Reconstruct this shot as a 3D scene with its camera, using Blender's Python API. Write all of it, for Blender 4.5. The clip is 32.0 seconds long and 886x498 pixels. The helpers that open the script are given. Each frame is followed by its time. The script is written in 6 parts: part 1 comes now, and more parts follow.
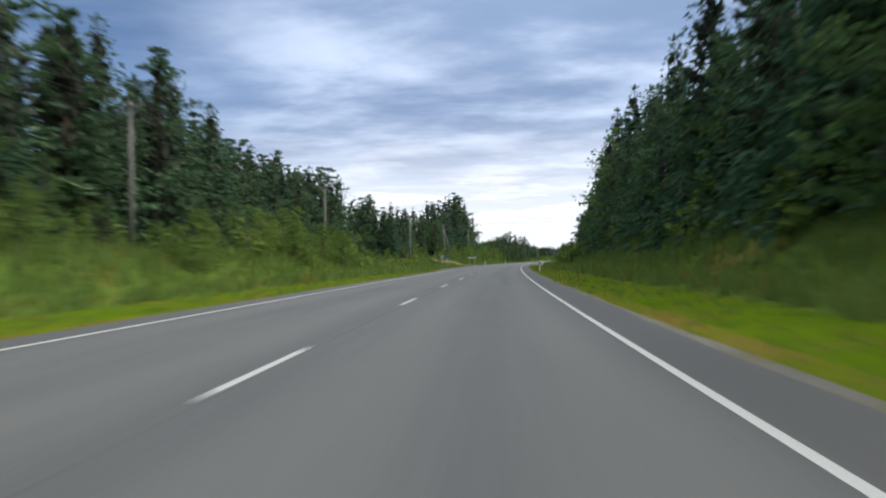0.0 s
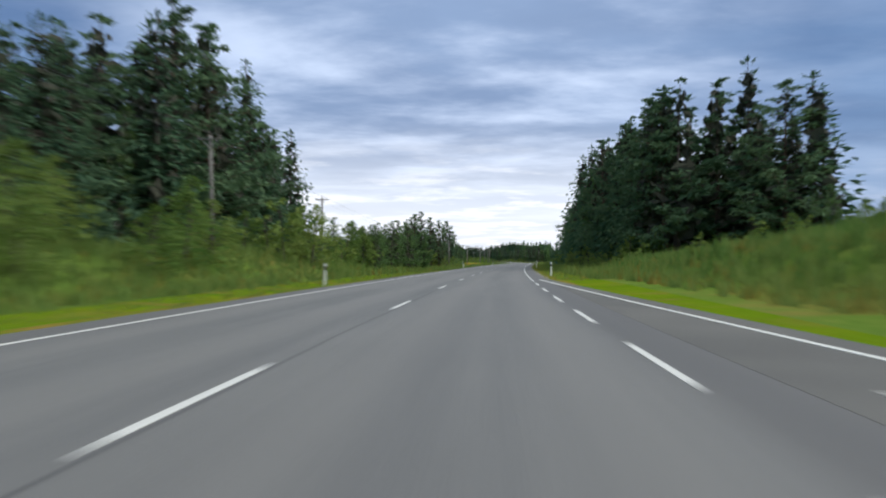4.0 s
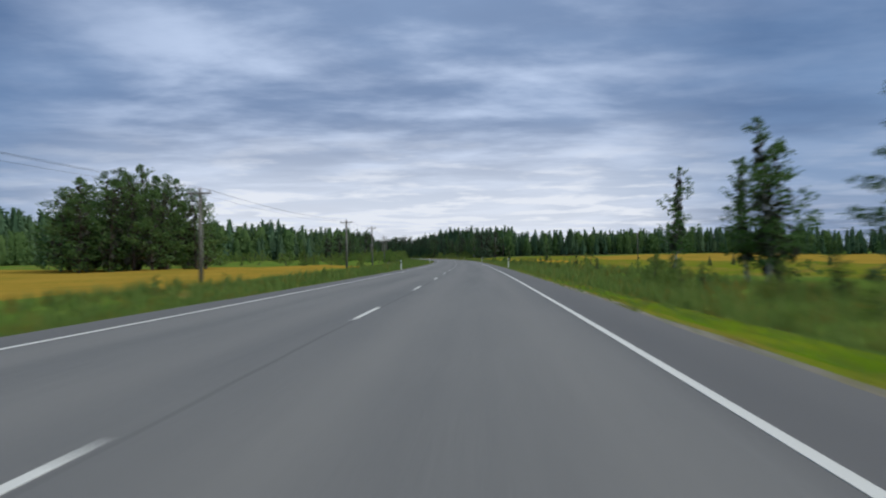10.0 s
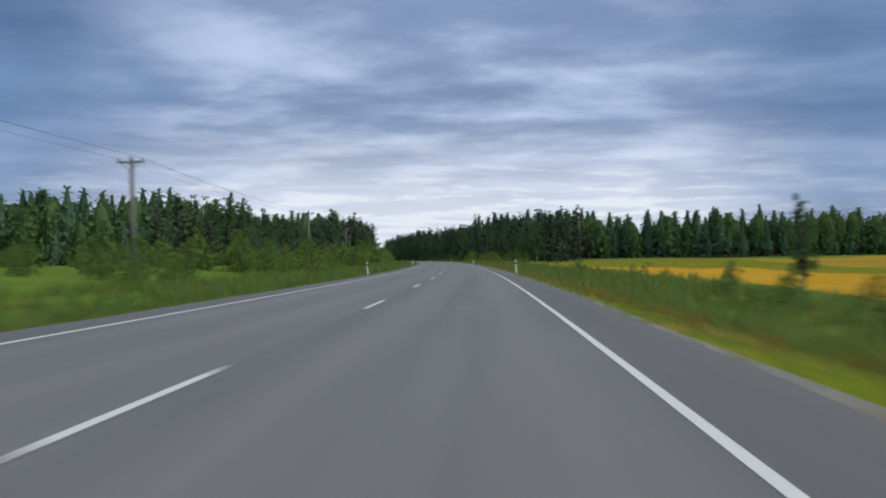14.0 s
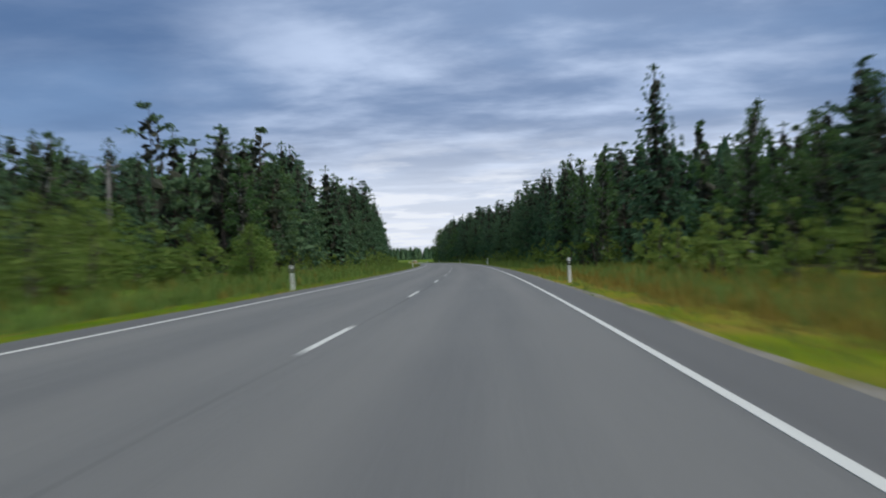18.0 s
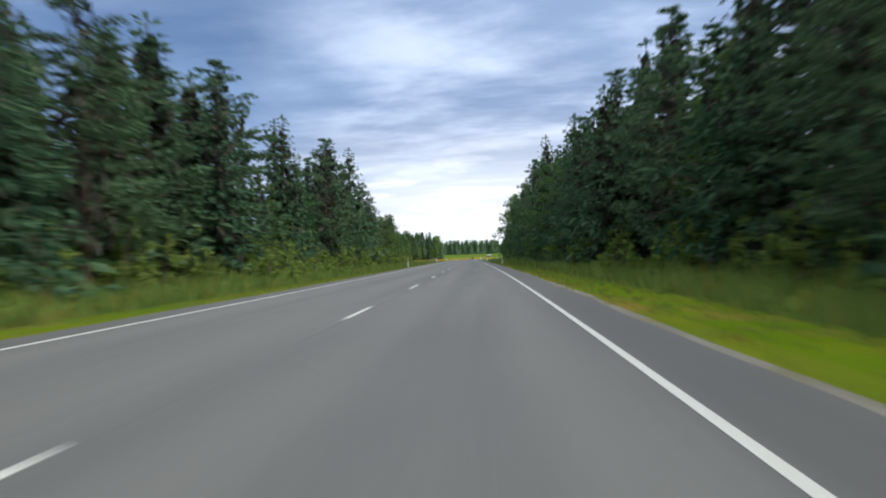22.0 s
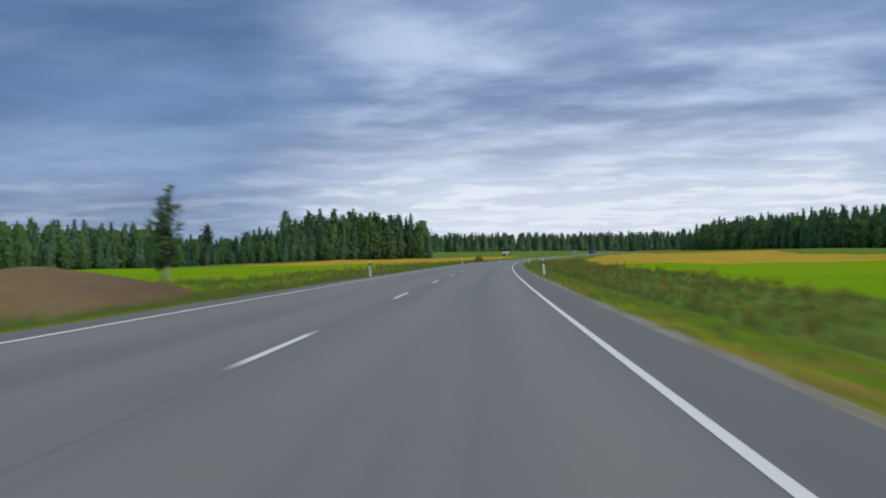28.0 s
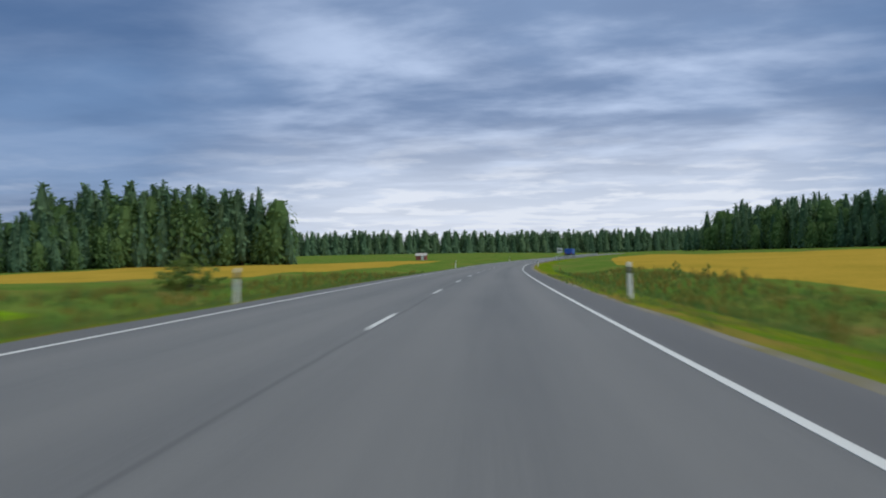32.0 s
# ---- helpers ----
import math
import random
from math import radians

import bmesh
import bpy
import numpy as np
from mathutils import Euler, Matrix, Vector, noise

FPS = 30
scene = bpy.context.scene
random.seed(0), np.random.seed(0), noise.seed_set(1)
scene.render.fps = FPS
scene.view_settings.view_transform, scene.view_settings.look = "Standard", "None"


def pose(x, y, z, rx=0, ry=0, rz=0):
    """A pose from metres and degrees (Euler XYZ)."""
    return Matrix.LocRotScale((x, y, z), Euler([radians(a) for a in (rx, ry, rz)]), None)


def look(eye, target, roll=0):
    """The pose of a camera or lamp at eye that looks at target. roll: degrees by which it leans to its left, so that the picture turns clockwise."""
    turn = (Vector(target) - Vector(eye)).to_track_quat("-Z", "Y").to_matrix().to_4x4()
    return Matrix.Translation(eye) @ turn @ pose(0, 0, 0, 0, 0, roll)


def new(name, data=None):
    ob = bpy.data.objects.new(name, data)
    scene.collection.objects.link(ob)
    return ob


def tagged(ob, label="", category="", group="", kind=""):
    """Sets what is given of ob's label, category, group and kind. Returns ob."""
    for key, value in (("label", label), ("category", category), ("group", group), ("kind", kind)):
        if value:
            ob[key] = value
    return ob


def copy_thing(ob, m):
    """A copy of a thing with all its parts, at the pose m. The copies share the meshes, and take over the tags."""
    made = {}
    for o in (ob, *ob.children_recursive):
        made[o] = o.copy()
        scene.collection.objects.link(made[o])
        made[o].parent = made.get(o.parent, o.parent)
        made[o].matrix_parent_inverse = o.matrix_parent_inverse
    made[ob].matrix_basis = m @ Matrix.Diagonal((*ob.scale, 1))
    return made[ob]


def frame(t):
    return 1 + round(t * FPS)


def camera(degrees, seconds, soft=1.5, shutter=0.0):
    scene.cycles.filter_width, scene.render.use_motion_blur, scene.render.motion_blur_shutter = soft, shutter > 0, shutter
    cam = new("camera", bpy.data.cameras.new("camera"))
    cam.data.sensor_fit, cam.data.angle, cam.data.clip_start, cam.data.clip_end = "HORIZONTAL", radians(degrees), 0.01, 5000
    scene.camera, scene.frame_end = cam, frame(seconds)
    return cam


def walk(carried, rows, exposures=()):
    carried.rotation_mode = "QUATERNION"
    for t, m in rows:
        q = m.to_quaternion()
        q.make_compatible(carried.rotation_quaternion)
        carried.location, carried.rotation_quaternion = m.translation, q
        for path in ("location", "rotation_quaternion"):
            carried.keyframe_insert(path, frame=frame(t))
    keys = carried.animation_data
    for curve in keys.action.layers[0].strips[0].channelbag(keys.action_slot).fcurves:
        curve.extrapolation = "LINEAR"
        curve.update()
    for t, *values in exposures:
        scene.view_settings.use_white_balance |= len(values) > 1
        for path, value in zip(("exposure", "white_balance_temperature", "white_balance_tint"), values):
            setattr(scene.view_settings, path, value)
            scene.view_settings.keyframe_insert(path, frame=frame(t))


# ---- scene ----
cam = camera(62.0, 32.0, soft=2.0, shutter=0.5)
PATH = [
    (0.0, 1.865, -0.336, 0.678, 90.91, 0.84, 3.77),
    (0.5, 1.958, 18.320, 0.664, 90.88, 0.61, 3.01),
    (1.0, 2.266, 36.928, 0.650, 90.87, 0.47, 2.45),
    (1.5, 2.766, 55.368, 0.641, 90.86, 0.77, 2.00),
    (2.0, 3.433, 73.774, 0.639, 90.84, 1.07, 1.56),
    (2.5, 4.299, 92.225, 0.639, 90.81, 0.96, 0.66),
    (3.0, 5.411, 110.748, 0.643, 90.82, 0.73, -0.47),
    (3.5, 6.788, 129.451, 0.654, 91.01, 0.36, -1.33),
    (4.0, 8.499, 148.109, 0.668, 90.98, 0.13, -2.28),
    (4.5, 10.547, 166.726, 0.681, 90.90, -0.07, -3.14),
    (5.0, 12.888, 185.333, 0.692, 90.82, -0.20, -3.80),
    (5.5, 15.471, 203.958, 0.703, 90.79, -0.26, -4.33),
    (6.0, 18.259, 222.639, 0.719, 90.92, 0.06, -4.76),
    (6.5, 21.191, 241.472, 0.753, 90.96, 0.39, -5.06),
    (7.0, 24.249, 260.371, 0.795, 90.94, 0.70, -5.35),
    (7.5, 27.407, 279.218, 0.837, 90.88, 0.97, -5.63),
    (8.0, 30.617, 297.977, 0.873, 90.79, 1.22, -5.93),
    (8.5, 33.859, 316.699, 0.905, 90.69, 1.44, -6.20),
    (9.0, 37.115, 335.409, 0.930, 90.59, 1.53, -6.29),
    (9.5, 40.375, 354.086, 0.920, 90.53, 1.44, -6.24),
    (10.0, 43.589, 372.761, 0.885, 90.63, 1.27, -6.10),
    (10.5, 46.673, 391.532, 0.848, 90.71, 1.18, -5.78),
    (11.0, 49.612, 410.437, 0.816, 90.68, 1.43, -5.42),
    (11.5, 52.441, 429.429, 0.791, 90.60, 1.90, -5.11),
    (12.0, 55.153, 448.489, 0.767, 90.56, 2.15, -4.76),
    (12.5, 57.742, 467.623, 0.756, 90.68, 1.87, -4.27),
    (13.0, 60.163, 486.832, 0.757, 90.79, 1.46, -3.65),
    (13.5, 62.357, 506.151, 0.761, 90.82, 1.19, -2.95),
    (14.0, 64.305, 525.530, 0.770, 90.86, 0.96, -2.09),
    (14.5, 65.994, 544.819, 0.786, 90.87, 0.86, -1.15),
    (15.0, 67.408, 563.933, 0.804, 90.89, 0.88, -0.24),
    (15.5, 68.529, 582.943, 0.839, 90.97, 0.93, 0.67),
    (16.0, 69.369, 601.922, 0.898, 91.00, 1.02, 1.48),
    (16.5, 69.965, 620.947, 0.961, 90.97, 1.12, 2.15),
    (17.0, 70.315, 640.020, 1.020, 90.89, 1.46, 2.76),
    (17.5, 70.454, 659.149, 1.070, 90.82, 1.73, 3.42),
    (18.0, 70.389, 678.417, 1.118, 90.86, 1.63, 4.24),
    (18.5, 70.057, 697.750, 1.160, 90.93, 1.43, 5.17),
    (19.0, 69.443, 717.005, 1.192, 90.96, 1.32, 6.09),
    (19.5, 68.555, 736.115, 1.220, 90.92, 1.41, 6.95),
    (20.0, 67.395, 755.134, 1.245, 90.82, 1.60, 7.75),
    (20.5, 65.971, 774.112, 1.266, 90.72, 1.79, 8.49),
    (21.0, 64.283, 793.097, 1.284, 90.67, 1.88, 9.23),
    (21.5, 62.356, 812.103, 1.295, 90.62, 1.87, 9.97),
    (22.0, 60.199, 831.098, 1.289, 90.57, 1.85, 10.63),
    (22.5, 57.802, 850.068, 1.275, 90.56, 1.81, 11.17),
    (23.0, 55.173, 868.998, 1.259, 90.54, 1.76, 11.58),
    (23.5, 52.359, 887.899, 1.238, 90.59, 1.44, 12.08),
    (24.0, 49.467, 906.768, 1.213, 90.65, 1.02, 12.50),
    (24.5, 46.431, 925.567, 1.185, 90.62, 0.78, 12.71),
    (25.0, 43.385, 944.348, 1.142, 90.58, 0.66, 12.84),
    (25.5, 40.460, 963.150, 1.090, 90.60, 0.91, 12.30),
    (26.0, 37.561, 982.102, 1.036, 90.61, 0.88, 12.19),
    (26.5, 34.706, 1001.140, 0.977, 90.62, 0.82, 11.97),
    (27.0, 31.922, 1020.204, 0.915, 90.62, 0.75, 11.64),
    (27.5, 29.228, 1039.235, 0.850, 90.60, 0.72, 11.24),
    (28.0, 26.657, 1058.212, 0.768, 90.42, 0.86, 11.09),
    (28.5, 24.159, 1077.264, 0.670, 90.40, 0.74, 10.66),
    (29.0, 21.824, 1096.376, 0.571, 90.41, 0.48, 10.12),
    (29.5, 19.704, 1115.483, 0.479, 90.44, 0.22, 9.47),
    (30.0, 17.850, 1134.521, 0.395, 90.45, 0.11, 8.75),
    (30.5, 16.297, 1153.405, 0.314, 90.43, 0.62, 8.02),
    (31.0, 15.033, 1172.300, 0.239, 90.43, 1.14, 7.18),
    (31.5, 14.021, 1191.381, 0.171, 90.53, 1.09, 6.23),
    (32.0, 13.257, 1210.525, 0.104, 90.66, 1.02, 5.31)
]
EXPOSURE = [(0.0, 0.25, 6620, 10), (3.0, 0.16, 6580, 10), (5.5, 0.12, 6420, 10), (7.0, 0.02, 6400, 10), (9.0, -0.05, 6330, 10), (10.0, -0.25, 6360, 10), (14.0, -0.22, 6360, 10), (17.0, -0.24, 6380, 10), (18.0, -0.16, 6380, 10), (19.0, 0.07, 6480, 10), (21.0, 0.36, 6580, 10), (23.0, 0.28, 6580, 10), (25.0, 0.25, 6480, 10), (28.0, -0.25, 6250, 10), (32.0, -0.29, 6250, 10)]
walk(cam, [(r[0], pose(*r[1:])) for r in PATH], EXPOSURE)

# ---- light ----
world = bpy.data.worlds.new("sky")
scene.world = world
world.use_nodes = True


def build_sky(w):
    nt = w.node_tree
    nt.nodes.clear()
    lk = nt.links.new

    def math_node(op, a, b=None, clamp=False):
        n = nt.nodes.new("ShaderNodeMath")
        n.operation, n.use_clamp = op, clamp
        for i, v in enumerate((a, b)):
            if v is None:
                continue
            if isinstance(v, (int, float)):
                n.inputs[i].default_value = v
            else:
                lk(v, n.inputs[i])
        return n.outputs[0]

    out = nt.nodes.new("ShaderNodeOutputWorld")
    bg = nt.nodes.new("ShaderNodeBackground")
    sky = nt.nodes.new("ShaderNodeTexSky")
    sky.sky_type, sky.sun_disc = "NISHITA", False
    sky.sun_elevation, sky.sun_rotation = radians(SUN_UP), radians(SUN_ROUND)
    co = nt.nodes.new("ShaderNodeTexCoord")
    sep = nt.nodes.new("ShaderNodeSeparateXYZ")
    lk(co.outputs["Generated"], sep.inputs[0])
    up = math_node("MAXIMUM", sep.outputs[2], 0.0)
    den = math_node("ADD", up, 0.07)
    cx, cy = math_node("DIVIDE", sep.outputs[0], den), math_node("DIVIDE", sep.outputs[1], den)
    flat = nt.nodes.new("ShaderNodeCombineXYZ")
    lk(cx, flat.inputs[0]), lk(cy, flat.inputs[1])

    def layer(scale, loc, detail, rough, distort, low, high, turn=8):
        m = nt.nodes.new("ShaderNodeMapping")
        lk(flat.outputs[0], m.inputs[0])
        m.inputs["Location"].default_value = loc
        m.inputs["Rotation"].default_value = (0, 0, radians(turn))
        m.inputs["Scale"].default_value = scale
        n = nt.nodes.new("ShaderNodeTexNoise")
        n.inputs["Scale"].default_value = 1.0
        n.inputs["Detail"].default_value, n.inputs["Roughness"].default_value = detail, rough
        n.inputs["Distortion"].default_value = distort
        lk(m.outputs[0], n.inputs["Vector"])
        r = nt.nodes.new("ShaderNodeMapRange")
        r.interpolation_type = "SMOOTHSTEP"
        r.inputs[1].default_value, r.inputs[2].default_value = low, high
        lk(n.outputs[0], r.inputs[0])
        return r.outputs[0]

    def mix(f, a, b):
        n = nt.nodes.new("ShaderNodeMix")
        n.data_type = "RGBA"
        for i, v in ((0, f), (6, a), (7, b)):
            if isinstance(v, tuple):
                n.inputs[i].default_value = (*v, 1)
            elif isinstance(v, (int, float)):
                n.inputs[i].default_value = v
            else:
                lk(v, n.inputs[i])
        return n.outputs[2]

    broad = layer((0.36, 0.46, 1), (3.1, 1.7, 0), 7.0, 0.54, 0.1, 0.36, 0.64, 20)
    streak = layer((0.80, 1.15, 1), (7.3, 4.2, 0), 8.0, 0.56, 0.15, 0.40, 0.70, 22)
    puff = layer((1.3, 1.5, 1), (1.3, 9.1, 0), 6.0, 0.58, 0.1, 0.47, 0.66)
    cover = mix(broad, CLOUD_DARK, CLOUD_MID)
    # the cloud is thinnest ahead, where the sun stands behind it
    aim = nt.nodes.new("ShaderNodeVectorMath")
    aim.operation = "DOT_PRODUCT"
    lk(co.outputs["Generated"], aim.inputs[0])
    aim.inputs[1].default_value = (0.03, math.cos(radians(9)), math.sin(radians(9)))
    glow = nt.nodes.new("ShaderNodeMapRange")
    glow.interpolation_type = "SMOOTHSTEP"
    glow.inputs[1].default_value, glow.inputs[2].default_value = 0.87, 0.985
    lk(aim.outputs["Value"], glow.inputs[0])
    part_bright = math_node("ADD", math_node("MULTIPLY", glow.outputs[0], 0.80), 0.26)
    cover = mix(math_node("MULTIPLY", math_node("ADD", math_node("MULTIPLY", streak, 0.72), 0.28), part_bright), cover, CLOUD_LIGHT)
    # brighter towards the horizon, and the zenith of an overcast sky
    low = nt.nodes.new("ShaderNodeMapRange")
    low.interpolation_type = "SMOOTHSTEP"
    low.inputs[1].default_value, low.inputs[2].default_value = 0.21, 0.03
    lk(up, low.inputs[0])
    spread = math_node("ADD", math_node("MULTIPLY", glow.outputs[0], 0.48), 0.18)
    gleam = math_node("MULTIPLY", low.outputs[0], math_node("ADD", math_node("MULTIPLY", puff, spread), math_node("ADD", math_node("MULTIPLY", glow.outputs[0], 0.66), 0.14)))
    cover = mix(gleam, cover, CLOUD_GLEAM)
    zen = nt.nodes.new("ShaderNodeMapRange")
    zen.interpolation_type = "SMOOTHSTEP"
    zen.inputs[1].default_value, zen.inputs[2].default_value = 0.41, 0.78
    zen.inputs[3].default_value, zen.inputs[4].default_value = 1.0, ZENITH
    lk(up, zen.inputs[0])
    scl = nt.nodes.new("ShaderNodeVectorMath")
    scl.operation = "SCALE"
    white = nt.nodes.new("ShaderNodeMapRange")
    white.interpolation_type = "SMOOTHSTEP"
    white.inputs[1].default_value, white.inputs[2].default_value = 0.39, 0.72
    lk(up, white.inputs[0])
    cover = mix(white.outputs[0], cover, CLOUD_TOP)
    lk(cover, scl.inputs[0]), lk(zen.outputs[0], scl.inputs[3])
    thin = nt.nodes.new("ShaderNodeVectorMath")
    thin.operation = "SCALE"
    lk(sky.outputs[0], thin.inputs[0])
    thin.inputs[3].default_value = 0.06
    both = mix(0.88, thin.outputs[0], scl.outputs[0])
    lk(both, bg.inputs[0])
    bg.inputs[1].default_value = 1.0
    lk(bg.outputs[0], out.inputs[0])


SUN_UP, SUN_ROUND = 46, 105
CLOUD_DARK, CLOUD_MID = (0.070, 0.160, 0.355), (0.175, 0.310, 0.560)
CLOUD_LIGHT, CLOUD_GLEAM = (0.66, 0.79, 1.04), (1.02, 1.06, 1.15)
CLOUD_TOP = (0.39, 0.43, 0.42)
ZENITH = 2.0
build_sky(world)
sun_data = bpy.data.lights.new("sun", "SUN")
sun_data.energy, sun_data.angle, sun_data.color = 2.1, radians(40), (1.0, 0.96, 0.9)
sun = new("sun", sun_data)
sun.matrix_world = look((0, 0, 60), (-60 * math.sin(radians(SUN_ROUND)), -60 * math.cos(radians(SUN_ROUND)), 60 - 60 * math.tan(radians(SUN_UP))))

# ---- the road's line: curvature (1/km) and height along it ----
KSTEP, KFIRST, DS = 39.4, -9.85, 0.985
BENDS = [-0.869, -0.481, -0.456, -0.906, -1.034, -0.591, -0.307, -0.324, -0.136, 0.23, 0.418, 0.281, 0.367, 0.485, 0.768, 0.822, 0.574, 0.651, 0.782, 0.806, 0.731, 0.76, 0.494, 0.056, 0.058, 0.14, -0.199, -0.441, -0.554, -0.725, -0.864, -0.671, -0.488, -1.118, -1.774, -1.882, -1.393, -0.521, 0.446, 1.269, 1.821, 2.083, 2.105, 1.965, 1.745, 1.502]
ZSTEP = 59.1
LEVELS = [-0.161, -0.208, -0.209, -0.166, -0.132, 0.001, 0.1, -0.019, -0.095, -0.085, -0.035, 0.163, 0.312, 0.399, 0.455, 0.411, 0.336, 0.172, -0.019, -0.325, -0.582, -0.787, -1.078, -0.961, -0.56, 0.015, 0.383, 0.577, 0.698, 0.775, 0.833]
PITCH, PHASE, HALF = 9.782, 1.6467, 3.2

_s = np.arange(KFIRST, KFIRST + 1770 * DS, DS)
_th = np.cumsum(np.interp(_s, KFIRST + KSTEP * np.arange(len(BENDS)), np.array(BENDS) * 1e-3)) * DS
_th -= _th[10]
_x, _y = np.cumsum(-np.sin(_th)) * DS, np.cumsum(np.cos(_th)) * DS
_x, _y = _x - _x[10], _y - _y[10]
_k = np.hanning(61)
_z = np.convolve(np.pad(np.interp(_s, KFIRST + ZSTEP * np.arange(len(LEVELS)), LEVELS), 30, mode="edge"), _k / _k.sum(), "valid")
_back = np.arange(-400, -1) * 1.0 + _s[0]
_on = np.arange(1, 900) * 1.0 + _s[-1]
_x = np.concatenate([_x[0] + np.sin(_th[0]) * (_s[0] - _back), _x, _x[-1] - np.sin(_th[-1]) * (_on - _s[-1])])
_y = np.concatenate([_y[0] - np.cos(_th[0]) * (_s[0] - _back), _y, _y[-1] + np.cos(_th[-1]) * (_on - _s[-1])])
_z = np.concatenate([_back * 0 + _z[0], _z, _on * 0 + _z[-1]])
_th = np.concatenate([_back * 0 + _th[0], _th, _on * 0 + _th[-1]])
_s = np.concatenate([_back, _s, _on])


def along(s, n):
    """World x, y, the road's height and heading at station s and n metres to the right of the centre line."""
    a = np.interp(s, _s, _th)
    return np.interp(s, _s, _x) + np.cos(a) * n, np.interp(s, _s, _y) + np.sin(a) * n, np.interp(s, _s, _z), a

# ---- materials ----
def material(name, base, rough=0.8, metal=0.0, build=None):
    m = bpy.data.materials.new(name)
    m.use_nodes = True
    b = m.node_tree.nodes["Principled BSDF"]
    b.inputs["Base Color"].default_value = (*base, 1)
    b.inputs["Roughness"].default_value = rough
    b.inputs["Metallic"].default_value = metal
    if build:
        build(m.node_tree, b)
    return m


def noise_node(nt, scale, detail=4.0, rough=0.55, vector=None, distort=0.0):
    n = nt.nodes.new("ShaderNodeTexNoise")
    n.inputs["Scale"].default_value, n.inputs["Detail"].default_value = scale, detail
    n.inputs["Roughness"].default_value, n.inputs["Distortion"].default_value = rough, distort
    if vector is None:
        vector = nt.nodes.new("ShaderNodeNewGeometry").outputs["Position"]
    nt.links.new(vector, n.inputs["Vector"])
    return n.outputs[0]


def ramp(nt, fac, *stops):
    r = nt.nodes.new("ShaderNodeValToRGB")
    while len(r.color_ramp.elements) < len(stops):
        r.color_ramp.elements.new(0.5)
    for e, (p, c) in zip(r.color_ramp.elements, stops):
        e.position, e.color = p, (*c, 1) if len(c) == 3 else c
    nt.links.new(fac, r.inputs[0])
    return r.outputs[0]


def blend(nt, fac, a, b, mode="MIX"):
    n = nt.nodes.new("ShaderNodeMix")
    n.data_type, n.blend_type = "RGBA", mode
    for i, v in ((0, fac), (6, a), (7, b)):
        if isinstance(v, tuple):
            n.inputs[i].default_value = (*v, 1)
        elif isinstance(v, (int, float)):
            n.inputs[i].default_value = v
        else:
            nt.links.new(v, n.inputs[i])
    return n.outputs[2]


def bump(nt, b, height, strength, distance):
    n = nt.nodes.new("ShaderNodeBump")
    n.inputs["Strength"].default_value, n.inputs["Distance"].default_value = strength, distance
    nt.links.new(height, n.inputs["Height"])
    nt.links.new(n.outputs[0], b.inputs["Normal"])


def grainy(dark, mid, light, big=0.15, small=6.0, relief=0.03, amount=0.5, gloss=0.1):
    """Two scales of noise between three colours, with relief."""
    def build(nt, b):
        one, two = noise_node(nt, big, 4, 0.6), noise_node(nt, small, 5, 0.65)
        col = ramp(nt, one, (0.3, dark), (0.5, mid), (0.7, light))
        fine = ramp(nt, two, (0.3, dark), (0.55, mid), (0.75, light))
        nt.links.new(blend(nt, amount, col, fine), b.inputs["Base Color"])
        b.inputs["Specular IOR Level"].default_value = gloss
        bump(nt, b, two, 0.6, relief)
    return build


def patchy(dark, mid, light, dry, big, small, relief, where=0.56, scale=0.11):
    """Grass with dry, brownish patches of their own shape."""
    base = grainy(dark, mid, light, big, small, relief, gloss=0.0)

    def build(nt, b):
        base(nt, b)
        col = b.inputs["Base Color"].links[0].from_socket
        spots = noise_node(nt, scale, 6, 0.68, distort=0.6)
        mask = ramp(nt, spots, (where, (0, 0, 0)), (where + 0.10, (0.75, 0.75, 0.75)))
        nt.links.new(blend(nt, mask, col, dry), b.inputs["Base Color"])
    return build


def foliage(dark, light, through_light):
    """Leaves that differ from tree to tree and from clump to clump, and let some light through."""
    def build(nt, b):
        info = nt.nodes.new("ShaderNodeObjectInfo")
        geo = nt.nodes.new("ShaderNodeNewGeometry")
        tree = ramp(nt, info.outputs["Random"], (0.0, dark), (1.0, light))
        leaf = ramp(nt, geo.outputs["Random Per Island"], (0.0, dark), (1.0, light))
        col = blend(nt, 0.5, tree, leaf)
        nt.links.new(col, b.inputs["Base Color"])
        b.inputs["Specular IOR Level"].default_value = 0.03
        t = nt.nodes.new("ShaderNodeBsdfTranslucent")
        nt.links.new(col, t.inputs[0])
        mx = nt.nodes.new("ShaderNodeMixShader")
        mx.inputs[0].default_value = through_light
        nt.links.new(b.outputs[0], mx.inputs[1])
        nt.links.new(t.outputs[0], mx.inputs[2])
        nt.links.new(mx.outputs[0], nt.nodes["Material Output"].inputs[0])
    return build


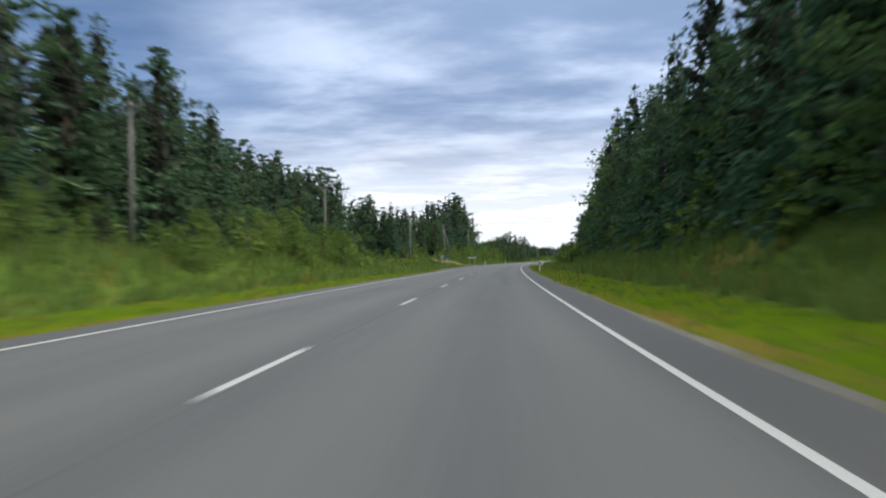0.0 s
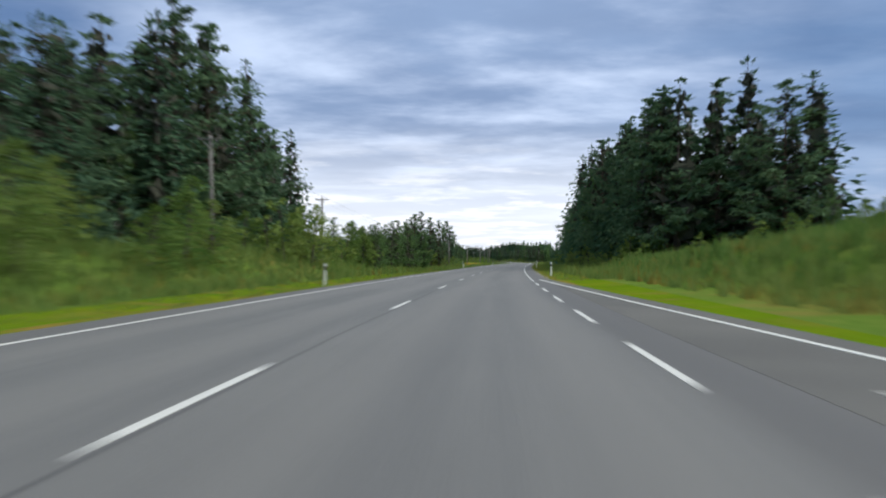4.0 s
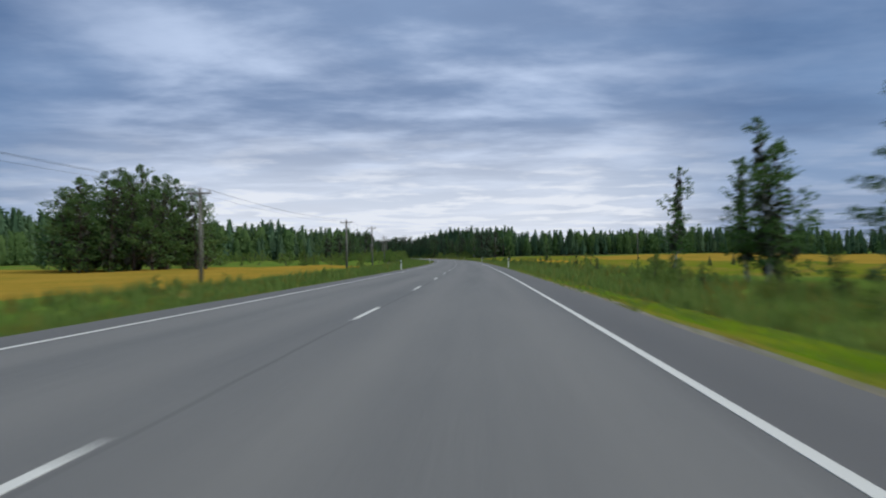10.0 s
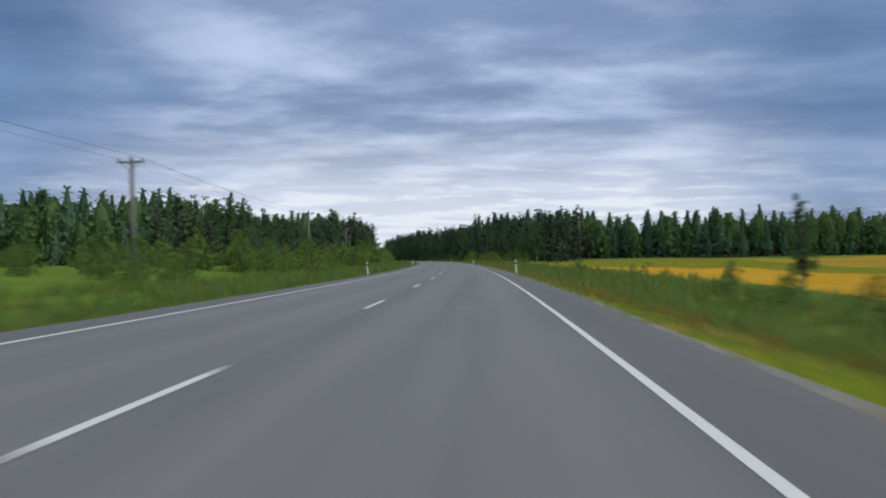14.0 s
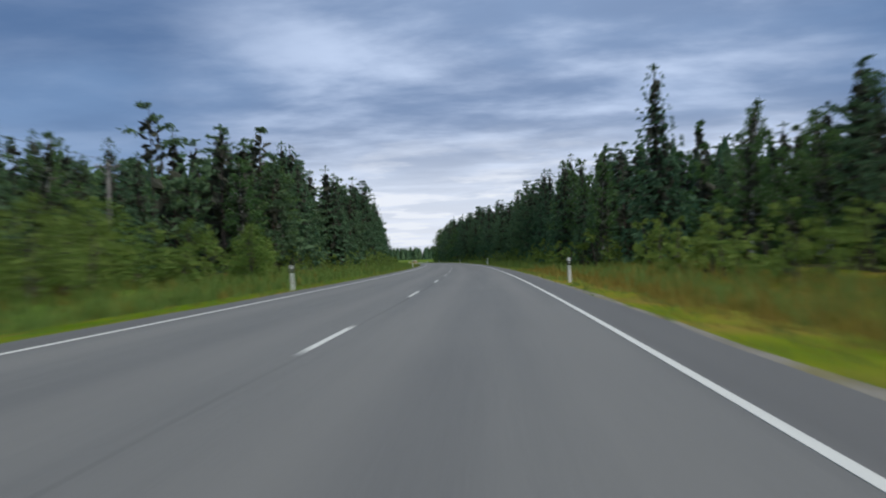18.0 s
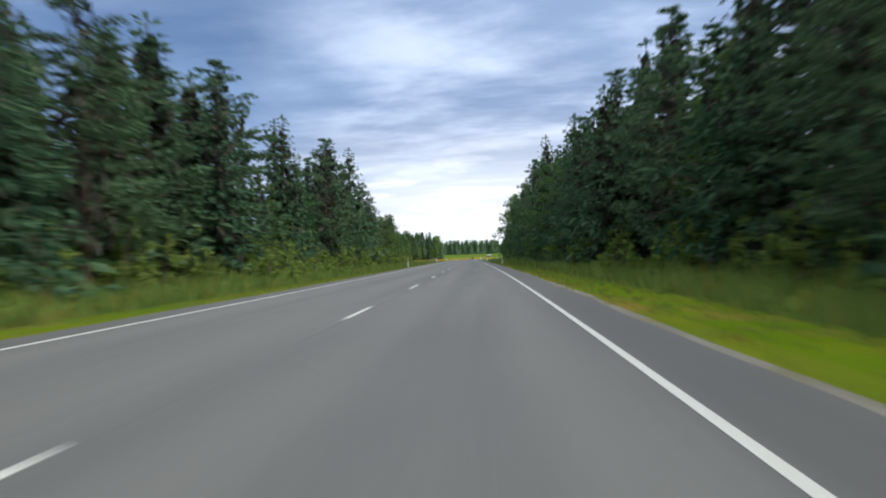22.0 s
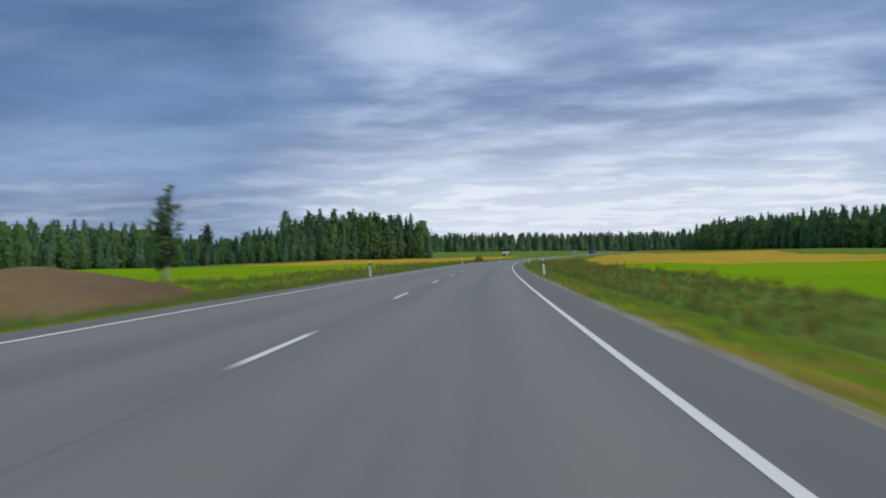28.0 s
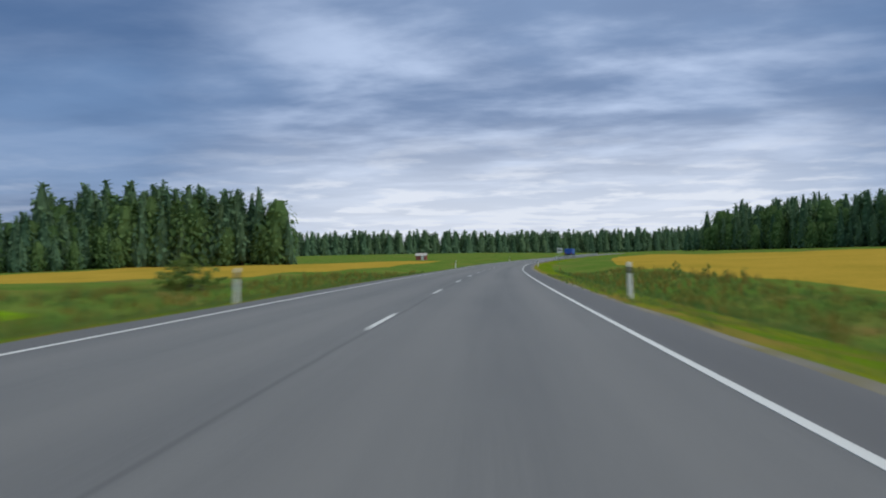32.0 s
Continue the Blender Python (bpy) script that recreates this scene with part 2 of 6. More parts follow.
def asphalt_nodes(nt, b):
    uv = nt.nodes.new("ShaderNodeUVMap")
    sep = nt.nodes.new("ShaderNodeSeparateXYZ")
    nt.links.new(uv.outputs[0], sep.inputs[0])
    m = nt.nodes.new("ShaderNodeMapping")
    m.inputs["Scale"].default_value = (1.3, 0.05, 1)
    nt.links.new(uv.outputs[0], m.inputs[0])
    streaks = noise_node(nt, 1.0, 4, 0.6, m.outputs[0])
    stains = noise_node(nt, 0.25, 5, 0.6)
    stone = noise_node(nt, 55.0, 3, 0.7)
    col = ramp(nt, stains, (0.3, (0.105, 0.107, 0.112)), (0.7, (0.165, 0.164, 0.163)))
    col = blend(nt, 0.6, col, ramp(nt, streaks, (0.32, (0.085, 0.086, 0.092)), (0.68, (0.19, 0.186, 0.18))))
    col = blend(nt, 0.35, col, ramp(nt, stone, (0.35, (0.06, 0.06, 0.063)), (0.65, (0.23, 0.228, 0.225))))
    # polished wheel tracks, about 0.9 m either side of each lane's middle
    a = nt.nodes.new("ShaderNodeMath")
    a.operation = "ABSOLUTE"
    nt.links.new(sep.outputs[0], a.inputs[0])
    w = nt.nodes.new("ShaderNodeMath")
    w.operation = "PINGPONG"
    w.inputs[1].default_value = 0.85
    nt.links.new(a.outputs[0], w.inputs[0])
    track = ramp(nt, w.outputs[0], (0.25, (0, 0, 0)), (0.75, (1, 1, 1)))
    col = blend(nt, track, col, blend(nt, 0.5, col, (0.185, 0.18, 0.175)))
    # less polished, darker asphalt outside the edge lines
    far = nt.nodes.new("ShaderNodeMapRange")
    far.inputs[1].default_value, far.inputs[2].default_value = 3.0, 3.3
    nt.links.new(a.outputs[0], far.inputs[0])
    dull = nt.nodes.new("ShaderNodeMath")
    dull.operation = "MULTIPLY"
    dull.inputs[1].default_value = 0.55
    nt.links.new(far.outputs[0], dull.inputs[0])
    col = blend(nt, dull.outputs[0], col, (0.085, 0.082, 0.084))
    # the joint down the middle, with old sealing
    j = nt.nodes.new("ShaderNodeMath")
    j.operation = "ADD"
    nt.links.new(sep.outputs[0], j.inputs[0])
    wob = nt.nodes.new("ShaderNodeMapRange")
    wob.inputs[3].default_value, wob.inputs[4].default_value = -0.16, 0.04
    m2 = nt.nodes.new("ShaderNodeMapping")
    m2.inputs["Scale"].default_value = (0.0, 0.11, 0)
    nt.links.new(uv.outputs[0], m2.inputs[0])
    nt.links.new(noise_node(nt, 1.0, 3, 0.6, m2.outputs[0]), wob.inputs[0])
    nt.links.new(wob.outputs[0], j.inputs[1])
    ja = nt.nodes.new("ShaderNodeMath")
    ja.operation = "ABSOLUTE"
    nt.links.new(j.outputs[0], ja.inputs[0])
    seam = ramp(nt, ja.outputs[0], (0.010, (0.6, 0.6, 0.6)), (0.036, (0, 0, 0)))
    gate = ramp(nt, noise_node(nt, 0.05, 2, 0.5), (0.38, (0.12, 0.12, 0.12)), (0.55, (0.9, 0.9, 0.9)))
    seam = blend(nt, 1.0, seam, gate, "MULTIPLY")
    col = blend(nt, seam, col, (0.055, 0.055, 0.058))
    nt.links.new(col, b.inputs["Base Color"])
    bump(nt, b, stone, 0.5, 0.006)


def line_paint(nt, b):
    worn = noise_node(nt, 30, 4, 0.7)
    col = ramp(nt, worn, (0.28, (0.26, 0.26, 0.25)), (0.42, (0.62, 0.62, 0.6)), (0.8, (0.72, 0.72, 0.7)))
    nt.links.new(col, b.inputs["Base Color"])
    bump(nt, b, worn, 0.3, 0.003)


def bark(dark, light, scale=(9, 9, 1.6)):
    def build(nt, b):
        co = nt.nodes.new("ShaderNodeTexCoord")
        m = nt.nodes.new("ShaderNodeMapping")
        m.inputs["Scale"].default_value = scale
        nt.links.new(co.outputs["Object"], m.inputs[0])
        n = noise_node(nt, 1.0, 5, 0.7, m.outputs[0])
        nt.links.new(ramp(nt, n, (0.35, dark), (0.62, light)), b.inputs["Base Color"])
        bump(nt, b, n, 0.8, 0.02)
    return build


M = {
    "asphalt": material("asphalt", (0.13, 0.13, 0.13), 0.72, build=asphalt_nodes),
    "side_asphalt": material("side_asphalt", (0.13, 0.13, 0.13), 0.8, build=grainy((0.10, 0.10, 0.10), (0.14, 0.138, 0.134), (0.19, 0.185, 0.175), 0.3, 40, 0.006)),
    "paint": material("line_paint", (0.6, 0.6, 0.6), 0.6, build=line_paint),
    "edge_gravel": material("shoulder_gravel", (0.2, 0.17, 0.12), 0.95, build=patchy((0.16, 0.150, 0.138), (0.25, 0.235, 0.215), (0.33, 0.31, 0.28), (0.19, 0.17, 0.07), 0.6, 20, 0.03, 0.52, 0.7)),
    "gravel": material("gravel", (0.2, 0.19, 0.17), 0.95, build=grainy((0.12, 0.115, 0.10), (0.21, 0.20, 0.175), (0.30, 0.28, 0.25), 0.5, 18, 0.03)),
    "track": material("dirt_track", (0.25, 0.18, 0.11), 0.95, build=grainy((0.15, 0.105, 0.065), (0.25, 0.18, 0.115), (0.33, 0.25, 0.17), 0.3, 10, 0.03)),
    "verge": material("mown_grass", (0.13, 0.2, 0.01), 0.9, build=patchy((0.065, 0.13, 0.006), (0.12, 0.195, 0.010), (0.205, 0.205, 0.018), (0.20, 0.15, 0.04), 0.35, 8, 0.05, 0.53, 0.4)),
    "rough": material("rough_grass", (0.1, 0.14, 0.02), 0.95, build=patchy((0.055, 0.115, 0.020), (0.115, 0.190, 0.032), (0.22, 0.215, 0.055), (0.24, 0.155, 0.055), 0.22, 4, 0.12, 0.55, 0.13)),
    "dry_verge": material("yellowed_grass", (0.2, 0.18, 0.02), 0.9, build=patchy((0.09, 0.15, 0.012), (0.16, 0.19, 0.018), (0.24, 0.215, 0.03), (0.24, 0.165, 0.045), 0.3, 6, 0.06, 0.48, 0.3)),
    "forest_floor": material("forest_floor", (0.06, 0.06, 0.02), 0.95, build=grainy((0.025, 0.03, 0.012), (0.055, 0.06, 0.02), (0.10, 0.085, 0.04), 0.2, 3, 0.1)),
    "stubble": material("stubble_field", (0.4, 0.26, 0.06), 0.95, build=grainy((0.17, 0.17, 0.025), (0.33, 0.215, 0.035), (0.42, 0.27, 0.055), 0.09, 2.0, 0.08, gloss=0.0)),
    "grain": material("grain_field", (0.48, 0.3, 0.03), 0.95, build=grainy((0.24, 0.20, 0.025), (0.41, 0.275, 0.04), (0.48, 0.32, 0.055), 0.06, 2.5, 0.1, gloss=0.0)),
    "ripe": material("ripe_grain", (0.5, 0.27, 0.03), 0.95, build=grainy((0.30, 0.19, 0.02), (0.50, 0.28, 0.03), (0.56, 0.34, 0.05), 0.07, 2.5, 0.1, gloss=0.0)),
    "meadow": material("green_field", (0.15, 0.28, 0.01), 0.9, build=grainy((0.11, 0.21, 0.006), (0.165, 0.29, 0.008), (0.24, 0.30, 0.014), 0.04, 2.0, 0.08, gloss=0.0)),
    "soil": material("bare_soil", (0.14, 0.09, 0.05), 0.95, build=grainy((0.085, 0.055, 0.032), (0.15, 0.098, 0.058), (0.20, 0.15, 0.07), 0.1, 3.0, 0.1)),
    "spruce": material("spruce_needles", (0.03, 0.05, 0.03), 0.7, build=foliage((0.052, 0.116, 0.070), (0.142, 0.232, 0.124), 0.26)),
    "pine": material("pine_needles", (0.04, 0.06, 0.04), 0.7, build=foliage((0.066, 0.130, 0.076), (0.162, 0.246, 0.124), 0.28)),
    "leaf": material("birch_leaves", (0.07, 0.11, 0.02), 0.6, build=foliage((0.068, 0.146, 0.052), (0.168, 0.256, 0.088), 0.38)),
    "willow": material("willow_leaves", (0.1, 0.14, 0.02), 0.65, build=foliage((0.105, 0.205, 0.050), (0.260, 0.320, 0.085), 0.42)),
    "weed": material("weeds", (0.1, 0.14, 0.02), 0.8, build=foliage((0.090, 0.195, 0.048), (0.240, 0.300, 0.085), 0.42)),
    "straw": material("dry_grass", (0.2, 0.17, 0.05), 0.85, build=foliage((0.18, 0.18, 0.03), (0.38, 0.27, 0.08), 0.35)),
    # twig cards that fill the crowns; the inner shade is put into their colour
    "shade_twigs": material("shaded_inner_twigs", (0.03, 0.028, 0.022), 0.95, build=bark((0.026, 0.030, 0.020), (0.070, 0.072, 0.046))),
    "bark": material("spruce_bark", (0.09, 0.07, 0.055), 0.9, build=bark((0.045, 0.036, 0.03), (0.14, 0.105, 0.085))),
    "pine_bark": material("pine_bark", (0.2, 0.1, 0.06), 0.9, build=bark((0.06, 0.045, 0.036), (0.16, 0.092, 0.06))),
    "birch_bark": material("birch_bark", (0.5, 0.48, 0.44), 0.8, build=bark((0.09, 0.08, 0.075), (0.52, 0.50, 0.46), (4, 4, 6))),
    "pole_wood": material("pole_wood", (0.2, 0.19, 0.17), 0.9, build=bark((0.11, 0.105, 0.095), (0.27, 0.255, 0.235), (30, 30, 0.8))),
    "steel": material("galvanised_steel", (0.45, 0.46, 0.47), 0.45, 0.9),
    "wire": material("wire", (0.10, 0.10, 0.11), 0.5, 0.6),
    "porcelain": material("porcelain", (0.25, 0.22, 0.2), 0.3),
    "post_white": material("post_white", (0.82, 0.82, 0.8), 0.5, build=grainy((0.72, 0.71, 0.68), (0.84, 0.84, 0.82), (0.88, 0.88, 0.86), 2, 25, 0.001, gloss=0.5)),
    "post_black": material("post_black", (0.02, 0.02, 0.022), 0.5),
    "reflector": material("reflector", (0.7, 0.7, 0.65), 0.15, 0.4),
    "sign_white": material("sign_white", (0.72, 0.73, 0.74), 0.4),
    "sign_blue": material("sign_blue", (0.03, 0.12, 0.5), 0.4),
    "sign_yellow": material("sign_yellow", (0.75, 0.5, 0.04), 0.4),
    "sign_red": material("sign_red", (0.5, 0.03, 0.03), 0.4),
    "sign_back": material("sign_back", (0.30, 0.31, 0.32), 0.5, 0.5),
    "bar": material("dark_lettering", (0.03, 0.03, 0.035), 0.6),
}


# ---- mesh helpers ----
def mesh_from(name, verts, faces, mats, index=None, uv=None, smooth=False):
    me = bpy.data.meshes.new(name)
    me.from_pydata(np.asarray(verts, float).tolist() if not isinstance(verts, list) else verts, [], faces if isinstance(faces, list) else faces.tolist())
    for m in mats if isinstance(mats, (list, tuple)) else [mats]:
        me.materials.append(m)
    if index is not None:
        me.polygons.foreach_set("material_index", np.asarray(index, np.int32))
    if uv is not None:
        lay = me.uv_layers.new(name="UVMap")
        loops = np.empty(len(me.loops), np.int32)
        me.loops.foreach_get("vertex_index", loops)
        lay.data.foreach_set("uv", np.asarray(uv, np.float32)[loops].ravel())
    if smooth:
        me.polygons.foreach_set("use_smooth", np.ones(len(me.polygons), bool))
    me.update()
    return me


def part(name, me, parent, label="", at=None):
    """Links a mesh as one part under a thing or a part."""
    if isinstance(me, bmesh.types.BMesh):
        raise TypeError("mesh wanted")
    ob = new(name, me)
    ob.parent = parent
    if at is not None:
        ob.matrix_local = at
    if label:
        ob["label"] = label
    return ob


def thing(name, label, category, at, group="", kind=""):
    e = new(name)
    e.empty_display_size = 0.3
    e.matrix_world = at
    return tagged(e, label, category, group, kind)


def bm_mesh(name, bm, mat, bevel=0.0):
    if bevel:
        bmesh.ops.bevel(bm, geom=bm.edges[:], offset=bevel, segments=1, affect="EDGES")
    bmesh.ops.recalc_face_normals(bm, faces=bm.faces)
    me = bpy.data.meshes.new(name)
    bm.to_mesh(me)
    bm.free()
    me.materials.append(mat)
    return me


def box(name, size, mat, centre=(0, 0, 0), bevel=0.0):
    bm = bmesh.new()
    bmesh.ops.create_cube(bm, size=1.0, matrix=Matrix.LocRotScale(centre, None, size))
    return bm_mesh(name, bm, mat, bevel)


def rod(name, r0, r1, a, b, mat, sides=10):
    a, b = Vector(a), Vector(b)
    d = b - a
    bm = bmesh.new()
    bmesh.ops.create_cone(bm, cap_ends=True, segments=sides, radius1=r0, radius2=r1, depth=d.length,
                          matrix=Matrix.Translation((a + b) / 2) @ d.to_track_quat("Z", "Y").to_matrix().to_4x4())
    me = bm_mesh(name, bm, mat)
    me.polygons.foreach_set("use_smooth", [len(p.vertices) == 4 for p in me.polygons])
    return me


# ---- lie of the land ----
# stations and, at 12, 25 and 80 m from the middle, heights over the road
LEFT = [(-400, 1.2, 2.0, 2.5), (55, 1.2, 2.0, 2.5), (72, 0.5, 0.9, 1.2), (112, 0.2, 0.7, 1.2), (132, 0.2, 0.8, 1.4), (146, 1.0, 1.6, 2.2),
        (195, 1.2, 1.9, 2.2), (222, 0.3, 0.5, 0.4), (245, -0.4, -0.8, -2.0), (300, -0.5, -1.1, -2.7), (400, -0.4, -0.8, -1.9), (450, -0.4, -0.4, -0.3), (505, -0.3, -0.1, 0.4), (580, -0.2, 0.3, 1.1), (640, -0.2, 0.2, 0.9), (720, 0.0, 0.2, 0.3),
        (950, 0.0, 0.1, 0.2), (985, -0.1, -0.3, -0.3), (1120, -0.2, -0.4, -0.5), (1284, -0.2, -0.6, -1.2), (1335, -0.2, -0.7, -1.7), (1400, -0.1, -0.4, -0.8), (1600, 0.3, 0.8, 1.5), (2600, 0.3, 1.5, 3.0)]
RIGHT = [(-400, 1.8, 2.4, 2.8), (66, 1.8, 2.4, 2.8), (98, 1.1, 1.8, 2.6), (116, 0.1, 0.6, 2.5), (124, 0.0, 0.2, 1.2), (132, 0.0, 0.4, 3.0),
         (142, 0.9, 3.2, 4.6), (155, 1.6, 4.2, 5.0), (178, 1.4, 4.2, 5.0), (200, 0.8, 2.4, 3.2), (228, 0.5, 0.9, 1.2), (330, 0.4, 0.6, 0.8),
         (352, -0.1, -0.2, -0.3), (400, -0.4, -0.6, -1.0), (470, -0.5, -0.9, -1.5), (650, -0.5, -0.9, -1.7), (710, 0.0, 0.2, 0.4), (970, 0.0, 0.1, 0.3), (1005, -0.3, -0.4, -0.3),
         (1290, -0.4, -0.4, 0.2), (1400, 0.1, 0.4, 1.0), (2600, 0.2, 0.8, 2.0)]
OFF = np.array([0, 4.12, 4.5, 6.3, 7.8, 12, 25, 80, 600.0])


def lie(s, n):
    """Height of the ground over the road's level."""
    s, n = np.broadcast_arrays(np.asarray(s, float), np.asarray(n, float))
    out = np.zeros(s.shape)
    for side, table in ((-1, LEFT), (1, RIGHT)):
        t = np.array(table)
        b1, b2, b3 = (np.interp(s, t[:, 0], t[:, i]) for i in (1, 2, 3))
        a = np.abs(n)
        ditch = np.minimum(b1, 0) - 0.32 + 0.25 * np.maximum(b1, 0)
        h = [0 * s - 0.05, 0 * s - 0.05, 0 * s - 0.07, 0.55 * ditch, ditch, b1, b2, b3, b3]
        r = h[0].copy()
        for i in range(len(OFF) - 1):
            f = np.clip((a - OFF[i]) / (OFF[i + 1] - OFF[i]), 0, 1)
            f = f * f * (3 - 2 * f) if i >= 3 else f
            r = r + f * (h[i + 1] - h[i])
        for c, half in ((125.5, 6.5), (983, 9.5)) if side < 0 else ((124.5, 7.0), (979, 9.5)):
            w = np.clip((half + 7 - np.abs(s - c)) / 7, 0, 1) * np.clip((16 - a) / 7, 0, 1)
            r = r * (1 - w) - 0.035 * w
        if side > 0:
            w = np.clip((s - 118) / 6, 0, 1) * np.clip((186 - s) / 6, 0, 1) * np.clip((7.6 - 1.6 * np.clip((s - 150) / 30, 0, 1) - a) / 0.9, 0, 1)
            r = r * (1 - w) - 0.035 * w
        else:
            w = np.clip((s - 62) / 8, 0, 1) * np.clip((124 - s) / 6, 0, 1) * np.clip((6.1 - a) / 0.8, 0, 1)
            r = r * (1 - w) - 0.035 * w
        out = np.where(np.sign(n) == side, r, out)
    near = np.clip((np.abs(n) - 7) / 8, 0, 1)
    return out + near * 0.12 * (np.sin(s * 0.21 + n * 0.13) + np.sin(s * 0.083 - n * 0.37 + 1.3))


def spot(s, n, up=0.0):
    """World place on the ground at station s, n to the right."""
    x, y, z, a = along(s, n)
    return Vector((float(x), float(y), float(z + lie(s, n) + up)))


def heading(s):
    return math.degrees(float(along(s, 0)[3]))


# ---- ground, verges, fields ----
def wider(s):
    """Extra width of asphalt and shoulder along the open fields."""
    return 0.24 * np.clip((s - 350) / 25, 0, 1) * np.clip((640 - s) / 40, 0, 1)


N_LINES = np.array([3.85, 4.22, 4.7, 5.4, 6.3, 7.2, 8.3, 9.6, 11, 13, 15.5, 19, 23, 28, 34, 42, 52, 65, 80, 100, 125, 155, 190, 240, 300, 380, 480])
# what covers the land: name, label, material, side, stations, distances from the middle
COVER = [
    ("stubble_field", "golden stubble field after harvest", "stubble", -1, (275, 505), (15.5, 155)),
    ("stubble_field", "pale golden stubble field beyond weeds", "stubble", 1, (366, 470), (28, 240)),
    ("dry_verge", "yellowed dry grass verge beside the fields", "dry_verge", 1, (488, 735), (4.7, 6.3)),
    ("stubble_field", "pale stubble field before the forest", "stubble", 1, (470, 690), (65, 155)),
    ("dry_meadow", "rough yellowing meadow with brown patches", "dry_verge", 1, (372, 690), (19, 65)),
    ("dry_meadow", "orange-brown grass along the verge", "dry_verge", 1, (636, 735), (6.3, 15.5)),
    ("grain_field", "bright orange strip of ripe grain", "ripe", 1, (556, 640), (15.5, 34)),
    ("green_field", "bright green mown field", "meadow", -1, (1060, 1235), (9.6, 125)),
    ("green_field", "thin green strip of field behind bare soil", "meadow", -1, (990, 1060), (34, 125)),
    ("bare_field", "ploughed brown soil beside the barn", "soil", -1, (990, 1060), (11, 34)),
    ("grain_field", "ripe golden grain field", "grain", -1, (1290, 1420), (28, 125)),
    ("green_field", "bright green field", "meadow", 1, (1030, 1165), (13, 65)),
    ("grain_field", "ripe golden grain field", "grain", 1, (1165, 1400), (15.5, 80)),
    ("grain_field", "far golden grain field", "grain", 1, (1030, 1165), (80, 190)),
]


def build_land():
    s = np.concatenate([np.arange(-400, -60, 20), np.arange(-60, 1420, 3.0), np.arange(1420, 2500, 20)])
    for side in (-1, 1):
        n = side * N_LINES
        S, N = np.meshgrid(s, n, indexing="ij")
        N = N + np.where(np.abs(N) < 4.5, side * (wider(S) + 0.05 * np.sin(S * 0.37) + 0.04 * np.sin(S * 1.1)), 0) * (np.abs(N) > 4)
        x, y, z, _ = along(S, N)
        z = z + lie(S, N)
        v = np.stack([x, y, z], -1).reshape(-1, 3)
        i, j = np.meshgrid(np.arange(len(s) - 1), np.arange(len(n) - 1), indexing="ij")
        a = i * len(n) + j
        q = np.stack([a, a + 1, a + len(n) + 1, a + len(n)], -1)
        if side > 0:
            q = q[..., ::-1]
        sm, nm = (s[:-1] + s[1:]) / 2, (N_LINES[:-1] + N_LINES[1:]) / 2
        kind = np.zeros(q.shape[:2], int)
        kind[:, nm < 6.3] = 1
        kind[:, nm < 4.75] = 4
        kind[:, nm < 4.3] = 2
        for c, (_, _, _, sd, (s0, s1), (n0, n1)) in enumerate(COVER):
            if sd == side:
                kind[np.ix_((sm > s0) & (sm < s1), (nm > n0) & (nm < n1))] = 10 + c
        for s0, s1, n0 in FOREST_FLOOR[side]:
            m = np.ix_((sm > s0) & (sm < s1), nm > n0)
            k = kind[m]
            kind[m] = np.where(k == 0, 3, k)
        name = "left" if side < 0 else "right"
        for k in np.unique(kind):
            f = q[kind == k]
            used, inv = np.unique(f, return_inverse=True)
            if k >= 10:
                nm_, lab, mat = COVER[k - 10][:3]
            else:
                nm_, lab, mat = [("ground_" + name, "rough grass and weeds beyond the ditch", "rough"), ("verge_" + name, "mown green grass verge along the road", "verge"),
                                 ("shoulder_" + name, "grey gravel shoulder along the asphalt", "edge_gravel"), ("forest_floor_" + name, "dark mossy forest floor", "forest_floor"), ("verge_edge_" + name, "sparse yellowed grass beside the shoulder", "dry_verge")][k]
            ob = new(nm_, mesh_from(nm_, v[used], inv.reshape(f.shape), M[mat], smooth=True))
            tagged(ob, lab, nm_.replace("_left", "").replace("_right", "").replace("_", " "), kind="structure")
    far = mesh_from("ground_far", [(-4500, -4000, -5), (4500, -4000, -5), (4500, 5000, -5), (-4500, 5000, -5)], [(0, 1, 2, 3)], M["rough"])
    tagged(new("ground_far", far), "far grassy ground reaching the horizon", "ground", kind="structure")


FOREST_FLOOR = {-1: [(-400, 62, 19), (62, 132, 28), (140, 215, 17), (690, 985, 12.5)], 1: [(-400, 112, 12), (215, 372, 9.6), (700, 1003, 11)]}
build_land()


def build_road():
    s = np.arange(-120, 1700, 2.0)
    n = np.array([-3.98, -3.92, -3.2, -1.6, 0, 1.6, 3.2, 3.92, 3.98])
    S, N = np.meshgrid(s, n, indexing="ij")
    edge = 0.02 * np.sin(S * 1.7) + 0.03 * np.sin(S * 0.6)
    N = N + np.where(np.abs(N) > 3.9, (edge + 0.8 * wider(S)) * np.sign(N), 0)
    x, y, z, _ = along(S, N)
    z = z + np.where(np.arange(len(n)) % (len(n) - 1) == 0, -0.12, 0.0)
    v = np.stack([x, y, z], -1).reshape(-1, 3)
    i, j = np.meshgrid(np.arange(len(s) - 1), np.arange(len(n) - 1), indexing="ij")
    a = i * len(n) + j
    f = np.stack([a, a + 1, a + len(n) + 1, a + len(n)], -1).reshape(-1, 4)
    me = mesh_from("road", v, f, M["asphalt"], uv=np.stack([N.ravel(), S.ravel()], -1))
    return tagged(new("road", me), "worn grey asphalt country road with two lanes", "road", kind="structure")


